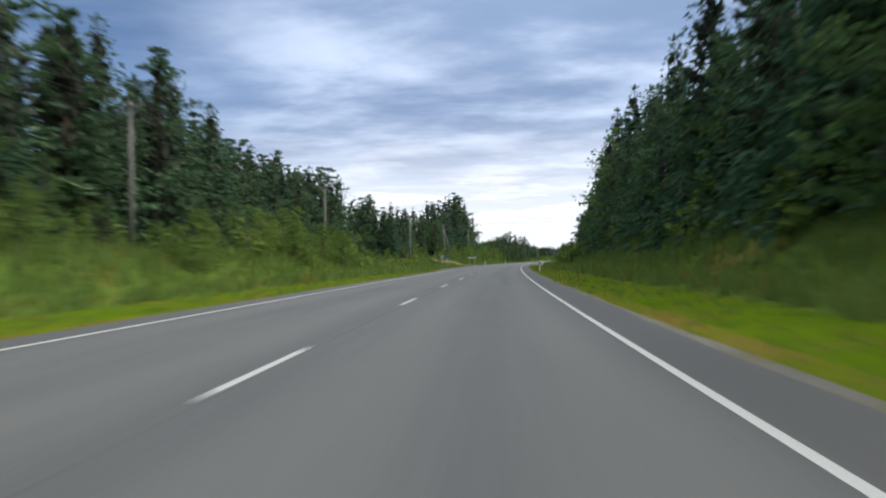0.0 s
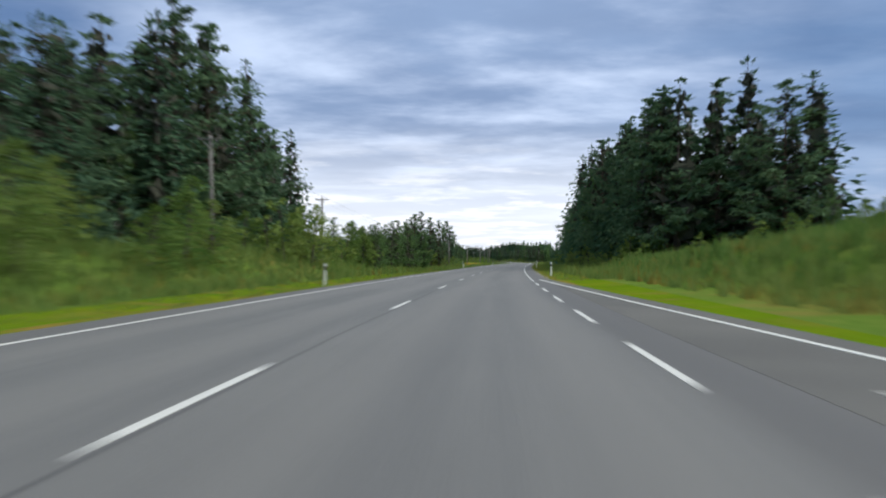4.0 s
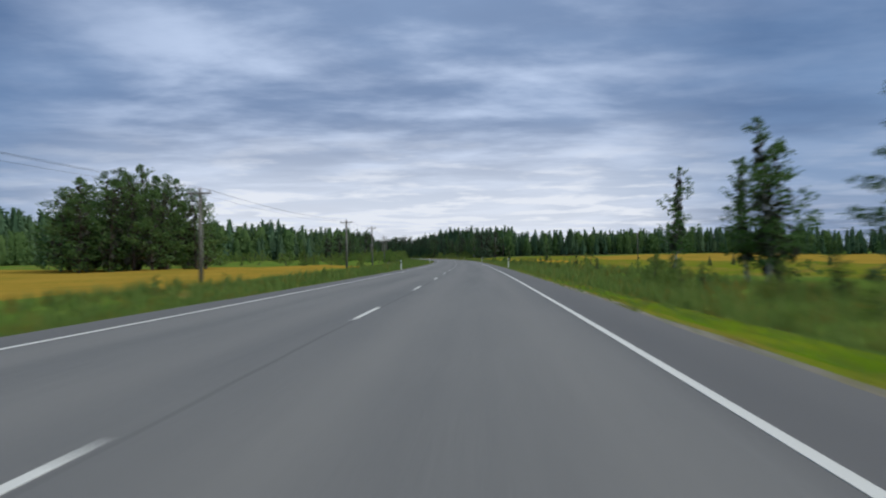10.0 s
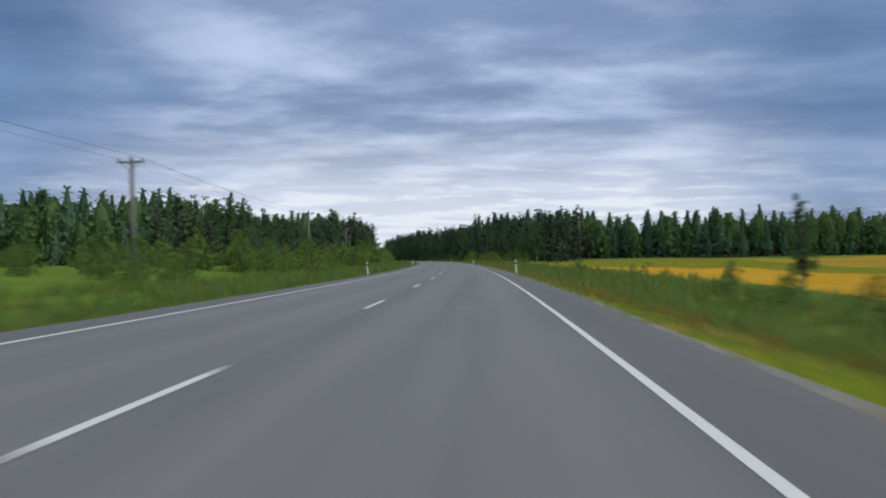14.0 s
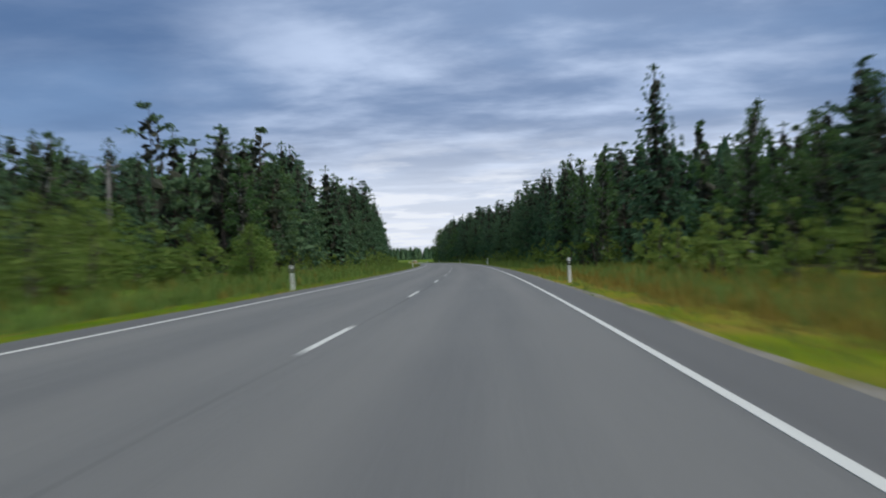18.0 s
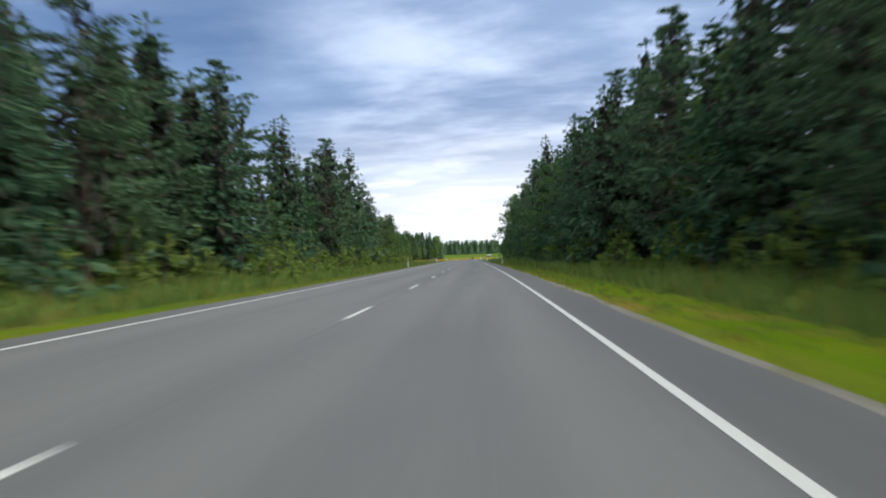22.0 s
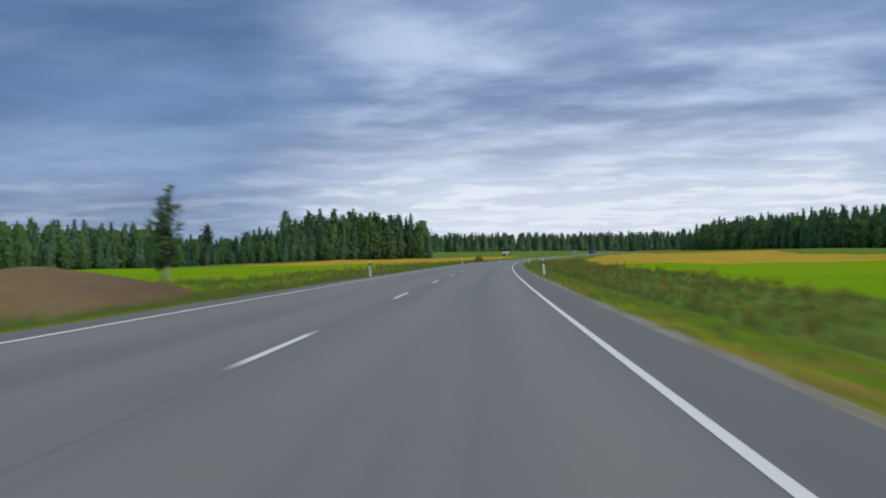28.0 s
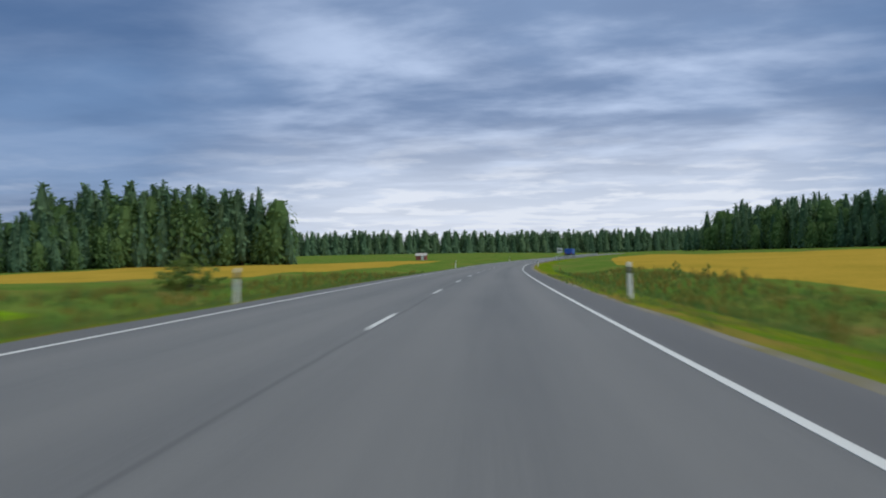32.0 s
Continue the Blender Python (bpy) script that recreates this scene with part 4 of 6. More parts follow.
# forest edges: side, stations, nearest and farthest distance, heights, share of spruce, pine, birch, alder
EDGES = [
    (-1, -40, 58, 20, 40, 11, 15, (5, 4, 1, 0)), (-1, 58, 124, 28, 50, 12.6, 16, (4, 6, 1, 0)), (-1, 124, 150, 40, 60, 12.5, 15, (5, 5, 1, 0)), (-1, 138, 150, 28, 36, 11.5, 14, (4, 5, 0, 0)), (-1, 138, 170, 23, 42, 9, 12, (6, 3, 1, 1)), (-1, 170, 192, 19.5, 42, 10.5, 12.5, (6, 3, 1, 1)), (-1, 192, 210, 19.5, 42, 15, 18.5, (6, 4, 0, 0)), (-1, 210, 222, 19.5, 42, 12.5, 14.5, (6, 4, 0, 0)),
    (-1, 620, 700, 28, 50, 7.5, 10, (2, 4, 4, 1)), (-1, 700, 745, 25, 45, 8.5, 11, (3, 5, 2, 0)), (-1, 745, 782, 17, 42, 13, 15.5, (3, 5, 2, 0)), (-1, 782, 897, 13, 38, 12.6, 15.2, (5, 5, 1, 0)),
    (-1, 908, 926, 12.8, 15.5, 12.5, 15.5, (7, 2, 0, 0)), (-1, 914, 926, 15.8, 18, 12, 14, (6, 3, 0, 0)), (-1, 926, 948, 13, 26, 10.5, 12.5, (4, 4, 1, 0)), (-1, 948, 958, 12, 18, 6.8, 8, (0, 0, 6, 4)), (-1, 958, 971, 11.8, 18, 8, 9.2, (0, 0, 5, 5)), (-1, 971, 976.5, 12.2, 18, 5.4, 6.6, (0, 0, 5, 5)), (-1, 976.5, 981, 12.5, 18, 3, 4.4, (0, 0, 5, 5)),
    (1, -40, 97, 12.3, 34, 11.4, 15.4, (6, 1, 1, 1)), (1, 97, 113, 12.5, 26, 11, 14.5, (3, 1, 2, 1)), (1, 207, 238, 23, 31, 12.5, 14, (4, 4, 1, 0)), (1, 212, 232, 13.5, 22, 14, 17, (4, 5, 0, 0)),
    (1, 226, 272, 11.3, 34, 14, 17, (5, 3, 1, 1)), (1, 272, 333, 11.3, 34, 11.3, 13.3, (5, 3, 1, 1)), (1, 335, 348, 14.0, 26, 8.5, 10.5, (1, 5, 1, 0)), (1, 349, 354, 16, 22, 5.5, 7, (0, 2, 4, 1)), 
    (1, 683, 712, 21, 38, 9.5, 12, (3, 2, 5, 0)), (1, 716, 738, 19, 29, 8.5, 11, (4, 3, 3, 0)), (1, 700, 742, 29, 55, 10.5, 13, (2, 4, 4, 0)), (1, 733, 762, 10.5, 40, 7.5, 10.2, (5, 2, 2, 0)), (1, 762, 806, 12, 38, 10.8, 12.8, (3, 6, 1, 0)), (1, 806, 862, 12, 38, 10.6, 12.6, (4, 5, 1, 0)), (1, 862, 884, 12, 38, 13, 15.5, (4, 5, 1, 0)), (1, 790, 900, 31, 45, 15.0, 17.0, (3, 5, 1, 0)),
    (1, 884, 984, 10.5, 34, 13, 16, (6, 2, 1, 1)), (1, 986, 1001, 11.0, 22, 17, 20.5, (0, 0, 2, 8)),
]
deep = []
for side, s0, s1, n0, n1, h0, h1, mix in EDGES:
    p = np.array(mix) / sum(mix)
    names = ("spruce", "pine", "birch", "alder")
    for row, gap in ((0.0, 1.3 if mix[0] + mix[1] == 0 else 1.8 if n0 > 24 else 2.7),):
        if n0 > 30:
            continue
        s = s0 + float(rng.uniform(0, gap))
        while s < s1:
            n = n0 + row + float(rng.uniform(0, 2.6))
            k = str(rng.choice(names, p=p))
            h = float(rng.uniform(h0, h1)) * (0.8 if row == 0 and rng.random() < 0.3 else 1.0)
            if not by_pole(s, side * n):
                tree(k, s, side * n, h * (0.75 if k in ("birch", "alder") and h > 10.5 else 1.0))
            s += gap * float(rng.uniform(0.55, 1.5))
    n = n0 + 3.8
    while n < min(n1, n0 + 11.5):
        s = s0 + float(rng.uniform(0, 4))
        while s < s1:
            k = str(rng.choice(names, p=p))
            deep.append((k, s, side * (n + float(rng.uniform(-1.5, 1.5))), float(rng.uniform(h0, h1)) * (0.7 if k in ("birch", "alder") and h1 > 10.5 else 1.03)))
            s += 3.7 * float(rng.uniform(0.7, 1.4)) * (1 if n < n0 + 12 else 1.5)
        n += 4.6

# trees that stand out
for kind, s, n, h, label in (
    ("pine", 357, -19, 10.2, "pine at the end of a grove in the field"), ("pine", 351, -21.4, 12, ""), ("pine", 354, -25, 11, ""), ("pine", 341, -25.6, 15.2, "tallest pine of the grove in the field"),
    ("pine", 344, -29, 14, ""), ("pine", 337, -27, 14.3, ""), ("pine", 346, -35, 11, ""), ("spruce", 341, -33, 11.5, ""), ("pine", 350, -29, 12.5, ""), ("spruce", 347, -24, 9, ""),
    ("pine", 333, -31, 12.5, ""), ("birch", 340, -22, 7, ""), ("spruce", 352, -24, 10, ""), ("spruce", 338, -29, 13, ""), ("spruce", 344, -23, 11.5, ""), ("pine", 347, -31, 13, ""), ("alder", 347, -27, 7, ""), ("alder", 355, -23, 6, ""), ("alder", 340, -34, 6, ""), ("alder", 333, -27, 7, ""), ("pine", 337, -23, 13.5, ""), ("pine", 333, -20, 12.5, ""), ("spruce", 335, -17.5, 10.5, ""), ("pine", 342, -19.5, 12.5, ""), ("birch", 354, -20, 6, ""), ("alder", 350, -18, 4.5, ""), ("alder", 343, -20, 5, ""), ("alder", 336, -23, 5, ""), ("birch", 351, -42.4, 9.6, "single birch in the stubble field"),
    ("pine", 352, 14.0, 11, "tall pine at the forest's end"), ("birch", 362.1, 12.9, 6.4, ""), ("birch", 358.6, 14.0, 5.9, ""), ("alder", 357, 15, 5.6, ""),
    ("pine", 381.2, 14.8, 6.2, ""), ("pine", 380.3, 13.9, 5.4, ""), ("pine", 380.8, 14.3, 7.3, "young pine standing by itself above weeds"), ("birch", 423.7, 14.5, 7.0, "single birch leaning in the meadow"), ("birch", 408.5, 14.4, 7.4, "broad young birch in the meadow"), ("alder", 408.9, 15.0, 6.3, "leafy young tree in the meadow"), ("birch", 409.6, 13.9, 5.8, ""),
    ("pine", 396.1, 13.8, 6.9, "young pine in the meadow"), 
    ("spruce", 729.6, 13.3, 13, "tall spruce in front of the forest"), ("birch", 722, 16, 9, ""), ("birch", 741, 24, 12, ""), ("pine", 741.6, 33, 15, ""),
    ("birch", 703, -24.3, 13, "tall birch over willow bushes"), ("birch", 693, -27, 10, ""), ("spruce", 770, -18.9, 13.2, ""),
    ("birch", 902.5, -14.5, 9.5, "tall thin birch with open crown"), ("birch", 905, -16, 8, ""),
    ("birch", 1099.9, -13.9, 4.4, "small bushy tree at the field's edge"), ("birch", 1099.4, -13.4, 4.9, "small wind-bent tree at the field's edge"),
    ("spruce", 470, 32, 1.4, "tiny spruce in the meadow"), ("spruce", 478, 38, 1.6, "tiny spruce in the meadow"), ("spruce", 484, 44, 1.3, "tiny spruce in the meadow"), ("spruce", 472, 48, 1.8, "tiny spruce in the meadow"),
    ("alder", 166, 20.7, 4.0, "small birch on the grassy hill"), ("spruce", 172, 23.5, 3.4, "young spruce beside the house"), ("birch", 178, 19, 2.6, ""), ("birch", 185, 21, 2.6, ""), ("spruce", 190, 24, 3.4, ""), ("birch", 196, 22, 3.2, ""),
    ("willow", 62, -9.1, 1.8, ""), ("willow", 64.6, -10.2, 1.6, ""), ("pine", 133, -33, 12.5, ""), ("spruce", 137, -33.5, 13, ""), ("pine", 139, -36, 14, ""), ("pine", 141, -34.5, 13, ""), ("spruce", 143, -38, 14, ""), ("pine", 145, -37, 14, ""), ("spruce", 138, -31, 11, ""), ("stem_pine", 1331, -138, 17.0, "tall bare-stemmed pine before the far woods"), ("stem_pine", 1334, -142, 18.0, "tall bare-stemmed pine before the far woods"),
    ("birch", 560, 15, 4.0, "small bushy birch by the road"), ("birch", 490.8, 13.9, 3.7, "small birch in the weeds"),
):
    tree(kind, s, n, h, label=label)
# the round grove in the stubble field
for i in range(26):
    a, r = 2.4 * i, ((i + 0.5) / 26) ** 0.5
    tree("alder", 491 + 10 * r * math.cos(a), -51 + 12 * r * math.sin(a), float(rng.uniform(15.5, 17.5)) * (1 - 0.30 * r * r), label="dense leafy tree of a round grove in the field")

# ---- bushes ----
BUSHES = [  # side, stations, distances, heights, how many, kind
    (-1, -5, 30, 9.5, 19, 1.0, 2.8, 34, "willow"), (-1, 26, 37, 11, 16, 0.8, 1.8, 10, "willow"), (-1, 38, 66, 9.5, 19, 1.2, 3.4, 30, "willow"), (-1, 10, 60, 14, 20, 2.4, 4.2, 22, "alder"), (-1, 60, 112, 14, 28, 1.0, 3.0, 22, "willow"), (-1, 133, 215, 9.5, 19, 1.4, 4.0, 60, "willow"), (-1, 205, 236, 8.5, 17, 2.5, 5.2, 30, "alder"),
    (1, -10, 84, 11, 13.5, 0.6, 1.8, 22, "willow"), (1, 78, 116, 8, 13, 1.2, 3.4, 34, "willow"), (1, 140, 215, 11, 22, 0.7, 1.8, 30, "willow"), (1, 215, 372, 8.6, 11.5, 0.8, 2.4, 56, "willow"),
    (-1, 384, 470, 9, 11.5, 0.4, 1.0, 12, "willow"), (-1, 500, 610, 12, 40, 1.2, 3.0, 70, "willow"), (-1, 585, 690, 11, 24, 2.0, 4.0, 60, "willow"), (-1, 655, 728, 10.5, 15, 2.0, 3.6, 80, "willow"), (-1, 500, 640, 45, 80, 2.0, 3.8, 40, "willow"),
    (1, 380, 560, 9, 15, 0.6, 1.5, 60, "willow"), (1, 560, 690, 8.5, 15, 0.5, 1.3, 50, "willow"), (1, 676, 700, 11, 20, 1.0, 2.4, 18, "willow"), (1, 704, 727, 10, 18, 1.5, 3.0, 22, "willow"),
    (-1, 728, 765, 9.5, 15, 0.5, 1.2, 12, "willow"), (-1, 765, 900, 8.8, 13, 0.8, 2.4, 70, "willow"), (-1, 895, 962, 8.5, 13, 1.0, 2.6, 60, "willow"), (-1, 962, 973, 10, 13, 0.8, 1.6, 6, "willow"), (1, 745, 1000, 8.4, 12.5, 0.8, 2.2, 110, "willow"),
    (-1, 1030, 1048, 15, 18, 1.5, 2.6, 4, "willow"), (-1, 1247.2, 1248.8, 10.6, 11.8, 1.3, 1.7, 6, "willow"), (1, 1190, 1280, 9.5, 14, 0.5, 1.0, 9, "willow"),
]
scrub, singles = [], 0
for side, s0, s1, n0, n1, h0, h1, count, kind in BUSHES:
    for _ in range(count):
        s, n = float(rng.uniform(s0, s1)), float(n0 + (n1 - n0) * rng.uniform(0, 1) ** 1.2)
        if (side < 0 and (117 < s < 133 or 974 < s < 990)) or (side > 0 and (116 < s < 134 or 970 < s < 986)):
            continue
        if on_track(s, side * n):
            continue
        if by_pole(s, side * n) and rng.random() < 0.7:
            continue
        lab = "low leafy birch scrub at the verge" if kind == "alder" else ""
        h = float(rng.uniform(h0, h1))
        if kind == "willow" and (singles >= 285 or n > n0 + 0.62 * (n1 - n0) or rng.random() < 0.3):
            scrub.append((kind, s, side * n, h))
        else:
            singles += kind == "willow"
            tree(kind, s, side * n, h, label=lab)
# scrub round the groves and under the forest edges
for _ in range(34):
    scrub.append((str(rng.choice(("alder", "willow", "spruce"))), float(rng.uniform(331, 359)), -float(rng.uniform(18, 38)), float(rng.uniform(3, 7))))
for side, s0, s1, n0, n1, h0, h1, mix in EDGES:
    for _ in range(int((s1 - s0) * 0.9)):
        scrub.append((str(rng.choice(("willow", "alder", "spruce"), p=(0.78, 0.16, 0.06))), float(rng.uniform(s0, s1)), side * float(n0 - 1.8 + 3.2 * rng.uniform()), float(rng.uniform(1.0, 3.2))))

# ---- woods behind the edge and on the skyline, nobody could count them ----
BELTS = [  # points (station, offset), heights, rows
    ([(760, -60), (765, -120), (770, -200)], 16.5, 19.5, 2), ([(775, 48), (765, 120), (745, 220)], 11, 13.5, 2),
    ([(806, -19), (800, -40), (790, -64)], 16, 18.5, 3), ([(800, 20), (790, 36), (780, 52)], 15, 17, 3),
    ([(240, -190), (420, -150)], 15, 18, 3), ([(420, -150), (520, -130), (690, -118), (706, -48)], 15, 18, 3),
    ([(716, 34), (708, 62), (698, 128)], 9.5, 12, 3), ([(698, 128), (610, 195), (440, 250), (300, 260)], 8.2, 10.5, 3),
    ([(985, -150), (1120, -132), (1292, -118)], 11.5, 14.5, 3), ([(1292, -160), (1350, -150), (1384, -140)], 9, 13.5, 4),
    ([(1384, -142), (1404, -124)], 13.5, 16.5, 5), ([(1404, -128), (1408, -112), (1412, -98), (1416, -80)], 18, 23.5, 7),
    ([(1330, 215), (1430, 130), (1480, 72), (1520, 30)], 14, 18, 5), ([(1000, 290), (1200, 270), (1330, 215)], 12, 16, 2),
    ([(1010, 60), (1016, 120), (1010, 200), (1000, 290)], 10, 13, 3),
]
FAR = [((-150, 1690), (-60, 1730), (60, 1790), (180, 1800)), ((-900, 1500), (-600, 1760), (-150, 1950), (300, 1900), (700, 1600))]


def place(kind, s, n, h):
    p = spot(s, n, -0.1)
    return kind, p.x, p.y, p.z, h


def woods(name, label, trees, fine, seed, fat=1.0):
    """Many trees in one sheet of leaves and one of trunks."""
    rg = np.random.default_rng(seed)
    pool = {k: [KINDS[k][0](TYPICAL[k], rg, fine * (1.9 if k == "willow" else 1)) if fine else far_shape(k, TYPICAL[k], rg) for _ in range(6)] for k in {t[0]: 0 for t in trees}}
    mats = [M["spruce"], M["pine"], M["leaf"], M["bark"], M["willow"], M["shade_twigs"]]
    idx = {"spruce": 0, "pine": 1, "stem_pine": 1, "birch": 2, "alder": 2, "willow": 4}
    V, Fc, I, base = [], [], [], 0
    for kind, x, y, z, h in trees:
        (tv, tf), (cv, cf, shade_twigs), _ = pool[kind][int(rg.integers(6))]
        k = h / TYPICAL[kind]
        a = rg.uniform(0, 6.3)
        R = np.array([[math.cos(a), -math.sin(a), 0], [math.sin(a), math.cos(a), 0], [0, 0, 1]]) @ np.diag([fat * rg.uniform(0.85, 1.3)] * 2 + [1]) * k
        for v, f, m in ((tv, tf, 3), (cv, cf, idx[kind])):
            V.append(v @ R.T + (x, y, z))
            Fc.append(f + base)
            I.append(np.where(np.arange(len(f)) < len(f) - shade_twigs, m, 5) if m != 3 else np.full(len(f), m))
            base += len(v)
    ob = new(name, mesh_from(name, np.concatenate(V), np.concatenate(Fc), mats, np.concatenate(I)))
    return tagged(ob, label, "woods", kind="stuff")




woods("scrub", "leafy green scrub along ditches and forest edges", [place(*d) for d in scrub], 0.13, 8)
left_deep = [place(*d) for d in deep if d[2] < 0]
right_deep = [place(*d) for d in deep if d[2] > 0]
woods("forest", "dense dark mixed forest behind the roadside trees", left_deep, 0.30, 3, 1.1)
woods("forest", "dense dark spruce and pine forest behind the roadside trees", right_deep, 0.30, 4, 1.1)
for pts, h0, h1, rows in BELTS:
    p = np.array(pts, float)
    seg = np.concatenate([[0], np.cumsum(np.linalg.norm(np.diff(p, axis=0), axis=1))])
    got = []
    for r in range(rows + 1):
        d = 0.0
        while d < seg[-1]:
            s, n = np.interp(d, seg, p[:, 0]), np.interp(d, seg, p[:, 1])
            out = 1 if n > 0 else -1
            k = str(rng.choice(("spruce", "pine", "birch", "alder"), p=(0.32, 0.30, 0.12, 0.26)))
            got.append(place(k, float(s + rng.uniform(-2, 2) + (r * 3.0 if len(pts) > 3 and abs(n) < 70 else 0)), float(n + out * (r * 4.5 + rng.uniform(-2, 2))), float(rng.uniform(h0, h1)) * (1 + 0.03 * r if r else 0.68) * (0.85 if k in ("birch", "alder") else 1)))
            d += 3.0 * float(rng.uniform(0.7, 1.5))
    woods("far_woods", "dark green forest edge beyond the fields", got, 0, int(abs(pts[0][0])) + rows)
for i, pts in enumerate(FAR):
    p = np.array(pts, float)
    seg = np.concatenate([[0], np.cumsum(np.linalg.norm(np.diff(p, axis=0), axis=1))])
    got = []
    for r in range(3):
        d = 0.0
        while d < seg[-1]:
            x, y = np.interp(d, seg, p[:, 0]), np.interp(d, seg, p[:, 1])
            got.append((str(rng.choice(("spruce", "pine"))), x + rng.uniform(-3, 3), y + r * 5, -1.0, float(rng.uniform(17, 22)) * (1 + 0.25 * i)))
            d += 4.5 * float(rng.uniform(0.7, 1.5)) * (1 + i)
    woods("far_woods", "dark distant forest on the skyline", got, 0, 60 + i, 1.2)


# ---- tall grass and weeds ----
def grass(name, label, mat, spots, h0, h1, blades, seed, kind="stuff"):
    rg = np.random.default_rng(seed)
    s, n = spots
    x, y, z, _ = along(s, n)
    z = z + lie(s, n)
    m = len(s)
    hh = rg.uniform(h0, h1, m) * rg.uniform(0.6, 1.2, m)
    V, F_ = [], []
    for b in range(blades):
        a = rg.uniform(0, 6.3, m)
        ox, oy = rg.normal(0, 0.10, m), rg.normal(0, 0.10, m)
        w = 0.018 + 0.05 * hh
        lean = rg.uniform(0.1, 0.5, m) * hh
        p0 = np.stack([x + ox - w * np.sin(a), y + oy + w * np.cos(a), z - 0.03], -1)
        p1 = np.stack([x + ox + w * np.sin(a), y + oy - w * np.cos(a), z - 0.03], -1)
        hb = hh * rg.uniform(0.7, 1.1, m)
        p2 = np.stack([x + ox + lean * np.cos(a), y + oy + lean * np.sin(a), z + hb], -1)
        V.append(np.stack([p0, p1, p2], 1).reshape(-1, 3))
    v = np.concatenate(V)
    ob = new(name, mesh_from(name, v, np.arange(len(v)).reshape(-1, 3), mat))
    return tagged(ob, label, "grass", kind=kind)


def scatter(side, s0, s1, n0, n1, per_m2, seed, power=1.0):
    rg = np.random.default_rng(seed)
    m = int((s1 - s0) * (n1 - n0) * per_m2)
    s, n = rg.uniform(s0, s1, m), n0 + (n1 - n0) * rg.uniform(0, 1, m) ** power
    clear = (lambda a, b: (s > a) & (s < b))
    gaps = [(115, 128), (972, 990)] if side < 0 else [(114, 133), (968, 986)]
    keep = np.ones(m, bool)
    for a, b in gaps:
        keep &= ~clear(a, b)
    keep &= ~on_track(s, side * n)
    if side < 0:
        keep &= ~((s > 68) & (s < 119) & (n < 5.3))
    if side > 0:
        keep &= ~((s > 124) & (s < 182) & (n < 7.0))
    return s[keep], side * n[keep]


for side, nm in ((-1, "left"), (1, "right")):
    grass("verge_grass", "short green grass blades on the mown verge", M["weed"], scatter(side, -5, 1260, 4.12, 6.4, 8, 11 + side), 0.04, 0.14, 3, 21 + side)
    grass("tall_grass", "tall green and yellowing grass in the ditch", M["weed"], scatter(side, -5, 1005, 6.2, 12.5, 4.0, 31 + side, 1.2), 0.25, 0.7, 4, 41 + side)
    grass("meadow_grass", "low green grass at the field's edge", M["weed"], scatter(side, 1005, 1290, 6.2, 12.5, 5.0, 33 + side, 1.2), 0.10, 0.28, 4, 43 + side)
    for i, (s0, s1, n0, n1) in enumerate(((0, 60, 9, 19), (138, 215, 9, 20)) if side < 0 else ((0, 112, 9, 14), (134, 208, 8.5, 30))):
        grass("bank_grass", "lush green weeds on the grassy bank", M["weed"], scatter(side, s0, s1, n0, n1, 3.2, 71 + side + i), 0.3, 0.8, 4, 81 + side + i)
    if side > 0:
        grass("dry_grass", "dry yellow grass along the field verge", M["straw"], scatter(side, 488, 735, 4.9, 7.5, 4.0, 97), 0.12, 0.3, 4, 98)
        grass("dry_grass", "orange-brown seed heads of tall grass", M["straw"], scatter(side, 636, 735, 5.4, 13, 5.0, 197), 0.2, 0.5, 4, 198)
    grass("dry_grass", "short dry yellow grass on the mown verge", M["straw"], scatter(side, -5, 1260, 4.2, 6.4, 2.0, 91 + side), 0.05, 0.14, 3, 95 + side)
    grass("dry_grass", "dry straw-coloured grass among green weeds", M["straw"], scatter(side, -5, 1290, 6.4, 14, 1.2, 51 + side), 0.2, 0.55, 4, 61 + side)


# ---- delineator posts ----
def post_model():
    e = thing("delineator_post", "white plastic roadside post with black band and reflector", "roadside post", Matrix(), "posts along the road edges")
    bm = bmesh.new()
    for z, w in ((-0.25, 0.055), (0.0, 0.055), (0.81, 0.047), (0.84, 0.030)):
        ring = [bm.verts.new((w * math.cos(a) * 1.0, w * 0.62 * math.sin(a), z)) for a in np.linspace(0, 2 * math.pi, 12, endpoint=False)]
        if z > -0.2:
            for i in range(12):
                bm.faces.new((last[i], last[(i + 1) % 12], ring[(i + 1) % 12], ring[i]))
        last = ring
    bm.faces.new(last)
    part("body", bm_mesh("body", bm, M["post_white"]), e)
    part("band", rod("band", 0.0545, 0.0525, (0, 0, 0.58), (0, 0, 0.73), M["post_black"], 12), e, "black band", Matrix.Diagonal((1, 0.68, 1, 1)))
    part("reflector", box("reflector", (0.038, 0.010, 0.10), M["reflector"], (0, -0.038, 0.655), 0.003), e, "pale reflector")
    part("reflector", box("reflector", (0.038, 0.010, 0.10), M["reflector"], (0, 0.038, 0.655), 0.003), e, "pale reflector")
    return e


